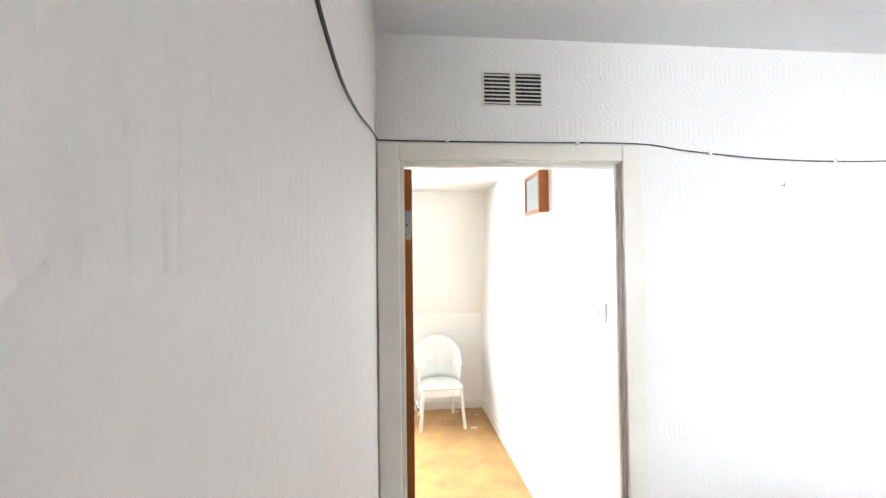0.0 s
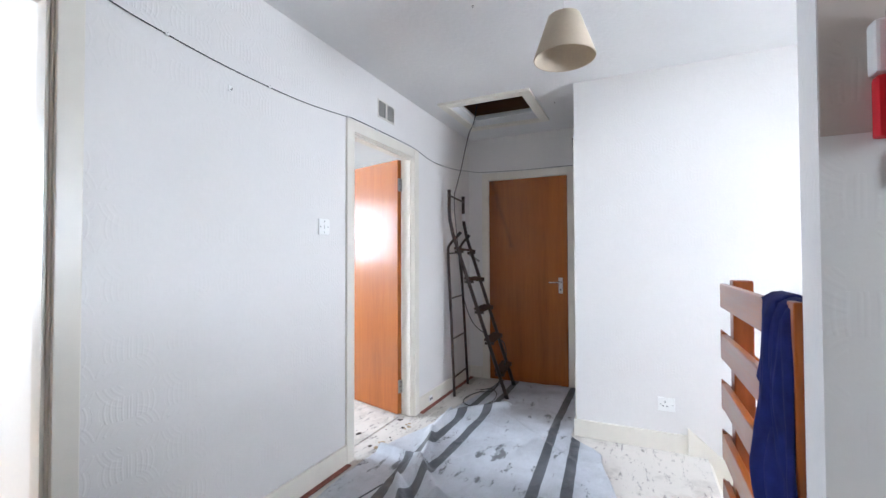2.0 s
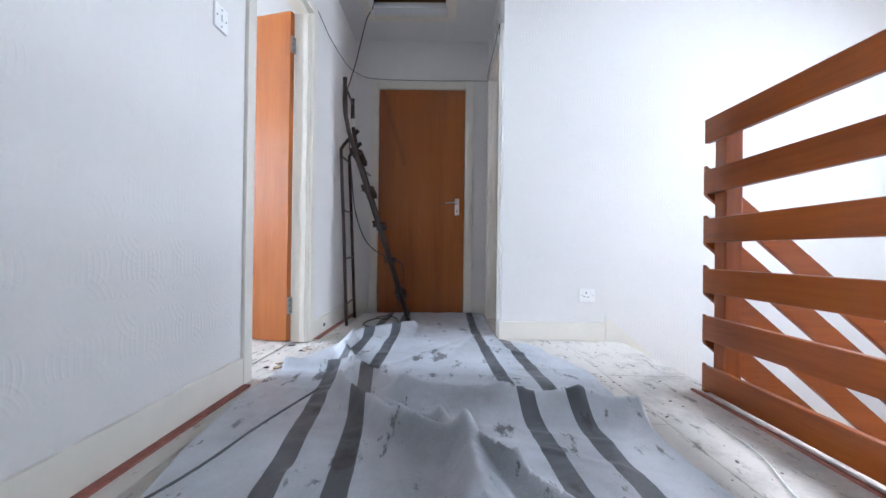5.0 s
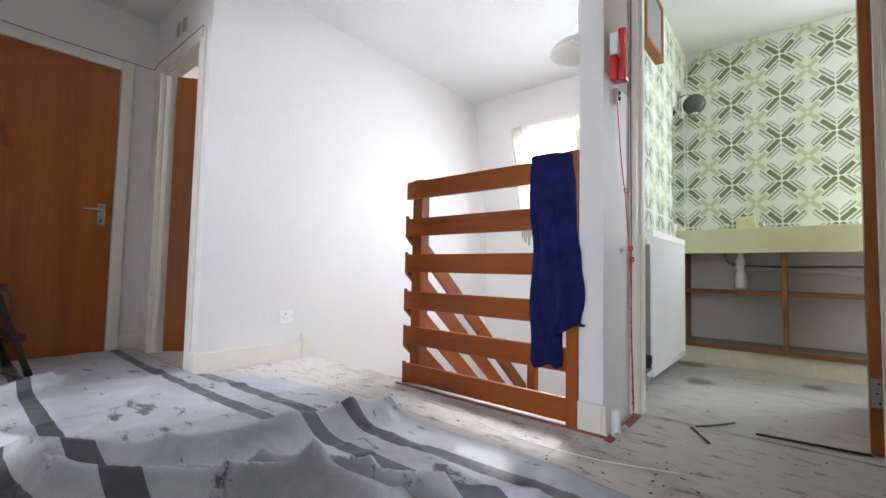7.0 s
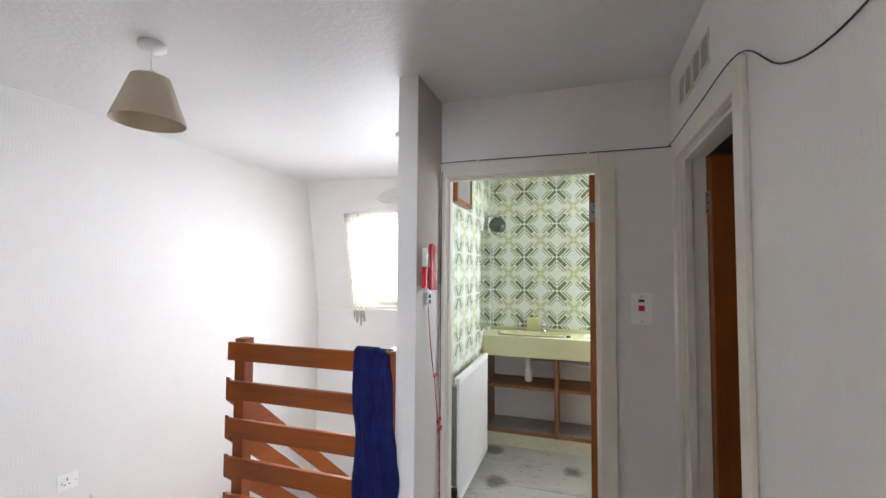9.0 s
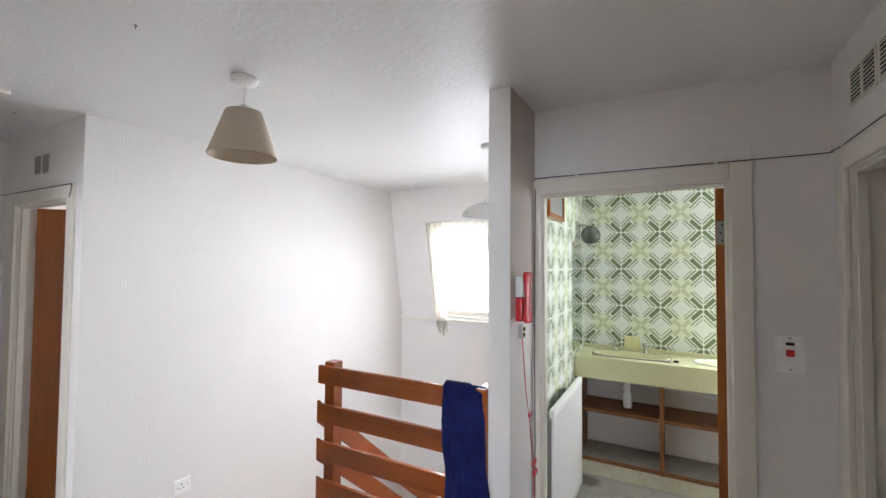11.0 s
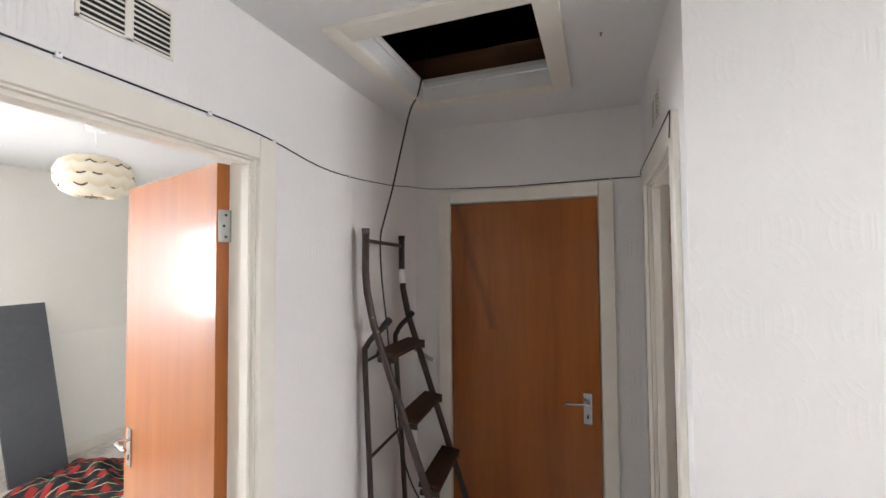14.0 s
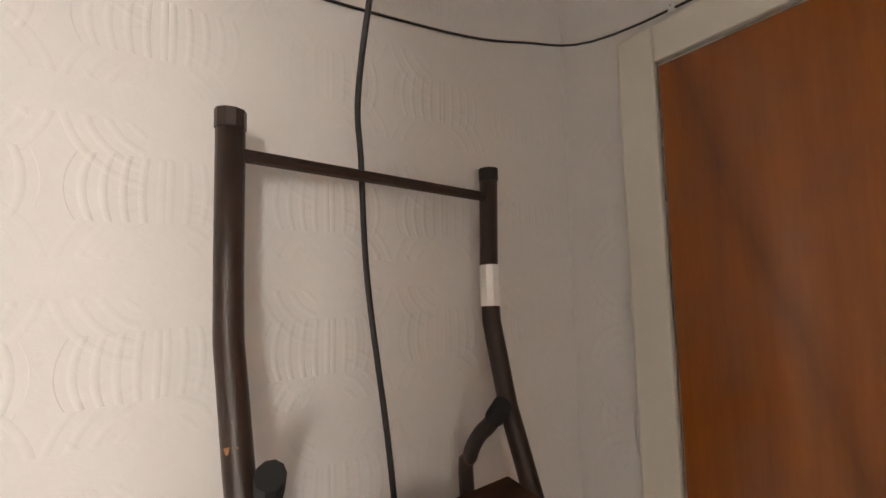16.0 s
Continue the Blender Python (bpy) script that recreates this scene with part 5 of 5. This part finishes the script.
def wall_speaker(at, turn, w, h, deep, label):
    """A framed box with a grey face, hung on a wall."""
    s = thing("wall_heater" if w > 0.35 else "wall_speaker", at, label, "heater" if w > 0.35 else "speaker", "", turn)
    f = 0.028
    for a, b, c, d in ((-w / 2, w / 2, -h / 2, -h / 2 + f), (-w / 2, w / 2, h / 2 - f, h / 2), (-w / 2, -w / 2 + f, -h / 2 + f, h / 2 - f), (w / 2 - f, w / 2, -h / 2 + f, h / 2 - f)):
        part("frame", cuboid(a, b, -deep, 0.0, c, d, 0.003), M_DOOR, s, "brown wooden frame")
    part("face", cuboid(-w / 2 + f, w / 2 - f, -deep + 0.008, -0.002, -h / 2 + f, h / 2 - f), plain("grey cloth face", (0.22, 0.22, 0.21), rough=0.8, size=90), s, "grey face")
    return s


wall_speaker((1.26, 3.445, 2.125), -90, 0.31, 0.27, 0.065, "brown framed speaker box with a grey face high on the wall")
wall_speaker((1.472, -0.80, 2.14), -90, 0.40, 0.36, 0.05, "brown framed panel with a grey face high on the papered wall")

# ---- bedroom ----
M_LOOM = plain("white woven fibre", (0.76, 0.75, 0.70), rough=0.6, grain=0.12, size=120, relief=0.002)
chair = thing("wicker_chair", (0.72, 5.16, 0), "white woven tub chair on the gold carpet", "chair", turn=4)
part("seat", cuboid(-0.215, 0.215, -0.20, 0.20, 0.385, 0.425, 0.018), M_LOOM, chair)
part("apron", cuboid(-0.205, 0.205, -0.195, 0.19, 0.315, 0.384, 0.01), M_LOOM, chair)
bm = bmesh.new()
cols = []
for i in range(25):
    a = math.pi * (-0.06 + 1.12 * i / 24)
    back = math.sin(max(0.0, min(math.pi, a)))
    high = 0.60 + 0.25 * back ** 0.6
    col = []
    for k in range(9):
        z = 0.42 + (high - 0.42) * k / 8
        flare = 1.0 + 0.14 * (z - 0.42)
        col.append(bm.verts.new((-0.225 * math.cos(a) * flare, -0.02 + 0.235 * math.sin(a) * flare + 0.06 * back * (z - 0.42), z)))
    cols.append(col)
for p, q in zip(cols, cols[1:]):
    for k in range(8):
        bm.faces.new((p[k], q[k], q[k + 1], p[k + 1]))
top_line = [c[-1].co.copy() for c in cols]
ob = part("backrest", bm, M_LOOM, chair, smooth=True)
ob.modifiers.new("thickness", "SOLIDIFY").thickness = 0.015
part("top_rail", tube(bmesh.new(), top_line, 0.015, 8), M_LOOM, chair, smooth=True)
for sx in (-1, 1):
    part("leg", tube(bmesh.new(), [(sx * 0.19, -0.18, 0.40), (sx * 0.225, -0.215, 0.0)], 0.017, 10), M_LOOM, chair)
    part("leg", tube(bmesh.new(), [(sx * 0.17, 0.17, 0.40), (sx * 0.19, 0.24, 0.0)], 0.017, 10), M_LOOM, chair)
for x, y, s in ((1.02, 4.95, 0.03), (1.12, 5.3, 0.025), (0.92, 5.42, 0.02)):
    solid("paper_scrap", cuboid(x, x + s * 2, y, y + s, 0.0, 0.006, 0.002), M_WHITE, "white scrap of paper on the carpet", "scrap", "paper scraps")

# ---- back room ----
m, t, b = material("cream shade with wavy bands")
sep = t.nodes.new("ShaderNodeSeparateXYZ")
obj = t.nodes.new("ShaderNodeTexCoord").outputs["Object"]
t.links.new(obj, sep.inputs[0])
ang = mth(t, "ARCTAN2", sep.outputs[1], sep.outputs[0])
wob = mth(t, "MULTIPLY", mth(t, "ABSOLUTE", mth(t, "SINE", mth(t, "MULTIPLY", ang, 7.0))), 0.016)
band = mth(t, "FRACT", mth(t, "MULTIPLY", mth(t, "ADD", sep.outputs[2], wob), 17.0))
brk = mth(t, "GREATER_THAN", noise_of(t, obj, 9.0, 1), 0.47)
t.links.new(mixc(t, mth(t, "MULTIPLY", mth(t, "LESS_THAN", band, 0.16), brk), ramp(t, band, [(0.2, (0.70, 0.60, 0.42)), (0.7, (0.78, 0.73, 0.60))]), (0.09, 0.06, 0.035)), b.inputs["Base Color"])
b.inputs["Roughness"].default_value = 0.8
M_WAVY = m
lamp = thing("globe_pendant", (3.76, 3.66, 2.16), "cream oval pendant shade with wavy brown bands", "lamp")
part("shade", lathe(bmesh.new(), [(0.046, 0.109), (0.106, 0.103), (0.155, 0.071), (0.178, 0.019), (0.173, -0.038), (0.145, -0.084), (0.099, -0.109), (0.059, -0.114), (0.057, -0.104), (0.099, -0.100), (0.139, -0.076), (0.168, -0.033), (0.173, 0.019), (0.150, 0.067), (0.106, 0.095), (0.046, 0.103), (0.046, 0.109)], 44), M_WAVY, lamp, smooth=True)
part("flex", tube(bmesh.new(), [(0, 0, 0.0), (0, 0, H - 2.16 - 0.03)], 0.004, 8), M_WHITE, lamp)
part("ceiling_rose", lathe(bmesh.new(), [(0.0, -0.03), (0.045, -0.026), (0.05, 0.0), (0.0, 0.0)], 20), M_WHITE, lamp).location = (0, 0, H - 2.16)
part("lamp_holder", lathe(bmesh.new(), [(0.0, 0.13), (0.02, 0.12), (0.022, 0.05), (0.0, 0.05)], 16), M_WHITE, lamp)
M_GREYP = plain("dark grey board", (0.085, 0.09, 0.10), rough=0.6, grain=0.12)
board = solid("leaning_board", cuboid(-0.20, 0.18, -0.012, 0.012, 0.0, 1.70, 0.003), M_GREYP, "dark grey board leaning against the back room wall", "board")
board.matrix_basis = pose(4.37, 5.30, 0.0, -8, -4, 0)
m, t, b = material("red and black plaid")
pos = place_of(t, kind="Object")
sep = t.nodes.new("ShaderNodeSeparateXYZ")
t.links.new(pos, sep.inputs[0])
bx = mth(t, "LESS_THAN", mth(t, "FRACT", mth(t, "MULTIPLY", sep.outputs[0], 9.0)), 0.5)
by = mth(t, "LESS_THAN", mth(t, "FRACT", mth(t, "MULTIPLY", sep.outputs[1], 9.0)), 0.5)
line = mth(t, "LESS_THAN", mth(t, "FRACT", mth(t, "MULTIPLY", mth(t, "ADD", sep.outputs[0], sep.outputs[1]), 9.0)), 0.08)
col = mixc(t, mth(t, "MULTIPLY", bx, by), mixc(t, by, (0.010, 0.010, 0.014), (0.012, 0.030, 0.016)), (0.26, 0.012, 0.014))
t.links.new(mixc(t, line, col, (0.4, 0.36, 0.2)), b.inputs["Base Color"])
b.inputs["Roughness"].default_value = 0.95
M_PLAID = m
bm = bmesh.new()
rows = []
for i in range(41):
    row = []
    for j in range(41):
        u, v = i / 40 * 2 - 1, j / 40 * 2 - 1
        r = math.hypot(u, v)
        z = max(0.004, 0.16 * max(0, 1 - r * r) * (0.7 + 0.9 * noise.noise((u * 2.6, v * 2.6, 5.0))) + 0.03 * noise.noise((u * 7, v * 7, 2.0)))
        k = 0.9 + 0.2 * noise.noise((u * 2, v * 2, 8.0))
        row.append(bm.verts.new((u * 0.55 * k, v * 0.45 * k, z)))
    rows.append(row)
for i in range(40):
    for j in range(40):
        bm.faces.new((rows[i][j], rows[i + 1][j], rows[i + 1][j + 1], rows[i][j + 1]))
plaid = solid("plaid_blanket", bm, M_PLAID, "crumpled red and black plaid blanket on the floor", "blanket", smooth=True)
plaid.matrix_basis = pose(4.35, 4.85, 0, 0, 0, 20)
solid("rolled_paper", tube(bmesh.new(), [(5.25, 5.45, 0.04), (5.75, 5.42, 0.04)], 0.038, 16), M_WHITE, "white roll lying along the skirting", "roll", smooth=True)

# ---- stair window dressing ----
m, t, b = material("net curtain")
tr, mixn, tl = t.nodes.new("ShaderNodeBsdfTransparent"), t.nodes.new("ShaderNodeMixShader"), t.nodes.new("ShaderNodeBsdfTranslucent")
add = t.nodes.new("ShaderNodeMixShader")
tl.inputs["Color"].default_value = (0.85, 0.82, 0.74, 1)
b.inputs["Base Color"].default_value = (0.78, 0.75, 0.66, 1)
t.links.new(b.outputs[0], add.inputs[1])
t.links.new(tl.outputs[0], add.inputs[2])
lace = mth(t, "MULTIPLY", noise_of(t, place_of(t, kind="Object"), 60.0, 2), 0.9)
t.links.new(lace, mixn.inputs[0])
t.links.new(add.outputs[0], mixn.inputs[1])
t.links.new(tr.outputs[0], mixn.inputs[2])
t.links.new(mixn.outputs[0], t.nodes["Material Output"].inputs["Surface"])
M_NET = m


def net(name, x0, x1, top, bottom, folds, deep, label, ragged):
    bm = bmesh.new()
    n, k = 60, 12
    rows = []
    for j in range(k + 1):
        row = []
        for i in range(n + 1):
            u, v = i / n, j / k
            low = bottom + ragged * noise.noise((u * 4, 3.0, bottom))
            pull = 1.0 - 0.25 * v * (1 if ragged > 0.05 else 0)
            row.append(bm.verts.new(((x0 + x1) / 2 + (u - 0.5) * (x1 - x0) * pull, 0.03 + deep * math.sin(u * folds * 6.28) * (0.4 + 0.6 * v), top + (low - top) * v)))
        rows.append(row)
    for j in range(k):
        for i in range(n):
            bm.faces.new((rows[j][i], rows[j][i + 1], rows[j + 1][i + 1], rows[j + 1][i]))
    ob = solid(name, bm, M_NET, label, "curtain", smooth=True)
    ob.matrix_basis = stair_slope
    ob.modifiers.new("thickness", "SOLIDIFY").thickness = 0.001
    return ob


net("net_valance", 1.72, 3.02, 1.03, 0.90, 16, 0.010, "cream net valance across the top of the window", 0.012)
net("net_remnant", 2.84, 3.02, 1.02, -0.14, 3, 0.018, "torn strip of net curtain hanging over the sill", 0.08)
rod = solid("curtain_rail", tube(bmesh.new(), [(1.68, 0.03, 1.035), (3.04, 0.03, 1.035)], 0.006, 8), M_WHITE, "white curtain rail above the window", "curtain rail")
rod.matrix_basis = stair_slope
solid("window_sill", cuboid(1.57, XBOX - 0.001, -2.09, -2.012, 1.062, 1.086, 0.005), M_TRIM, "cream painted sill board", "sill", kind="structure")
orn = solid("ornament", lathe(bmesh.new(), [(0.0, 0.0), (0.035, 0.0), (0.03, 0.012), (0.016, 0.03), (0.028, 0.07), (0.014, 0.11), (0.024, 0.14), (0.02, 0.165), (0.0, 0.17)], 18), plain("dark china", (0.05, 0.05, 0.055), rough=0.3, grain=0.5, size=40), "small dark ornament on the window sill", "ornament", smooth=True)
orn.location = (2.30, -2.035, 1.086)

# ---- scraps on the floor ----
M_TWIG = plain("dark dirty strip", (0.05, 0.032, 0.022), rough=0.8, grain=0.4, size=30)


def strip(points, w):
    solid("rubber_strip", tube(bmesh.new(), smooth_line(points, 5), w, 6, 0.4), M_TWIG, "dark strip of torn edging on the floor", "strip", "torn floor edging strips", smooth=True)


strip([(1.146, -0.12, 0.005), (1.064, 0.027, 0.006)], 0.007)
strip([(1.130, -0.125, 0.010), (1.07, -0.20, 0.010), (1.017, -0.302, 0.006)], 0.007)
strip([(0.939, -0.213, 0.006), (0.80, -0.225, 0.007), (0.615, -0.245, 0.006)], 0.009)
cable([(1.10, 0.36, 0.003), (1.32, 0.435, 0.003), (1.50, 0.452, 0.003), (1.72, 0.438, 0.003), (1.93, 0.37, 0.003), (2.15, 0.355, 0.003)], 0.0018, "thin pale wire lying on the floor", M_WHITE, name="floor_wire")
cable([(1.35, 1.98, 0.03), (1.7, 1.85, 0.035), (2.0, 1.80, 0.035), (2.3, 1.72, 0.045)], 0.0035, "twisted grey cord lying on the dust sheet", M_GREYP, name="rope")
random.seed(7)
bm = bmesh.new()
for k in range(300):
    zone = random.random()
    if zone < 0.40:
        x, y = random.uniform(1.0, 3.3), random.uniform(0.29, 0.58)
    elif zone < 0.55:
        x, y = random.uniform(2.5, 3.4), random.uniform(1.98, 2.05)
    elif zone < 0.70:
        x, y = random.uniform(2.55, 3.2), random.uniform(2.1, 2.9)
    else:
        x, y = random.uniform(0.35, 1.35), random.uniform(-1.3, 0.8)
    s = random.choice((0.001, 0.0015, 0.002, 0.002, 0.003, 0.004))
    v0 = len(bm.verts)
    box(bm, -s * random.uniform(0.6, 2.4), s, -s * 0.7, s * 0.7, 0.0, s * 0.4)
    bm.verts.ensure_lookup_table()
    bmesh.ops.transform(bm, matrix=pose(x, y, 0.0005, 0, 0, random.uniform(0, 360)), verts=bm.verts[v0:])
solid("floor_debris", bm, plain("dirt crumbs", (0.10, 0.07, 0.05), rough=0.95, grain=0.7, size=5), "crumbs of dirt and torn underlay on the boards", "debris", kind="stuff")
M_LUMP = plain("broken plaster", (0.55, 0.53, 0.48), rough=0.9, grain=0.3, size=30, relief=0.003)
random.seed(11)
for k in range(7):
    bm = bmesh.new()
    bmesh.ops.create_icosphere(bm, subdivisions=2, radius=0.010 + 0.016 * random.random())
    for v in bm.verts:
        v.co *= 0.75 + 0.5 * noise.noise(v.co * 60 + Vector((k, 0, 0)))
    low = min(v.co.z for v in bm.verts)
    ob = solid("plaster_lump", bm, M_LUMP, "lump of broken plaster at the foot of the wall", "plaster lump", "broken plaster lumps")
    ob.location = (1.355 - 0.03 * random.random(), 0.10 + 0.11 * random.random() , -low * 0.9)
M_UNDER = plain("torn tan underlay", (0.40, 0.29, 0.17), rough=0.95, grain=0.5, size=25, relief=0.002)
for k in range(22):
    bm = bmesh.new()
    n, size = 9, random.uniform(0.008, 0.026)
    ring = [(size * random.uniform(0.5, 1.2) * math.cos(6.283 * i / n), 0.6 * size * random.uniform(0.5, 1.2) * math.sin(6.283 * i / n)) for i in range(n)]
    up, dn = [bm.verts.new((x, y, 0.004)) for x, y in ring], [bm.verts.new((x, y, 0.0)) for x, y in ring]
    bm.faces.new(up)
    bm.faces.new(list(reversed(dn)))
    for i in range(n):
        bm.faces.new((dn[i], dn[(i + 1) % n], up[(i + 1) % n], up[i]))
    ob = solid("underlay_scrap", bm, M_UNDER if k % 3 else M_TWIG, "torn scrap of old underlay by the doorway", "scrap", "underlay scraps")
    ob.matrix_basis = pose(random.uniform(2.55, 3.5), random.uniform(2.05, 2.32) if k % 2 else random.uniform(2.0, 2.06), 0.001, 0, 0, random.uniform(0, 180))
solid("pipe_stub", tube(bmesh.new(), [(1.345, 0.19, 0.0), (1.345, 0.19, 0.07), (1.35, 0.185, 0.10)], 0.017, 10), M_WHITE, "capped pipe stub at the foot of the wall", "pipe", smooth=True)

# ---- landing floor boards ----
boards = bpy.data.objects["floor"]
random.seed(3)
EDGES = (0.132, 0.515, 1.005, 1.495, 1.985, YN)
for j in range(5):
    y0, y1 = EDGES[j], EDGES[j + 1] - 0.003
    x = XW + 0.002 - (0.55 if j % 2 else 0.0)
    while x < XE - 0.05:
        x1 = min(x + 1.217, XE - 0.002)
        xa = max(x, XW + 0.002)
        part("floor_board", cuboid(xa, x1, y0, y1, -0.0055, -0.0005 - 0.0008 * random.random()), M_FLOOR, boards)
        x += 1.22
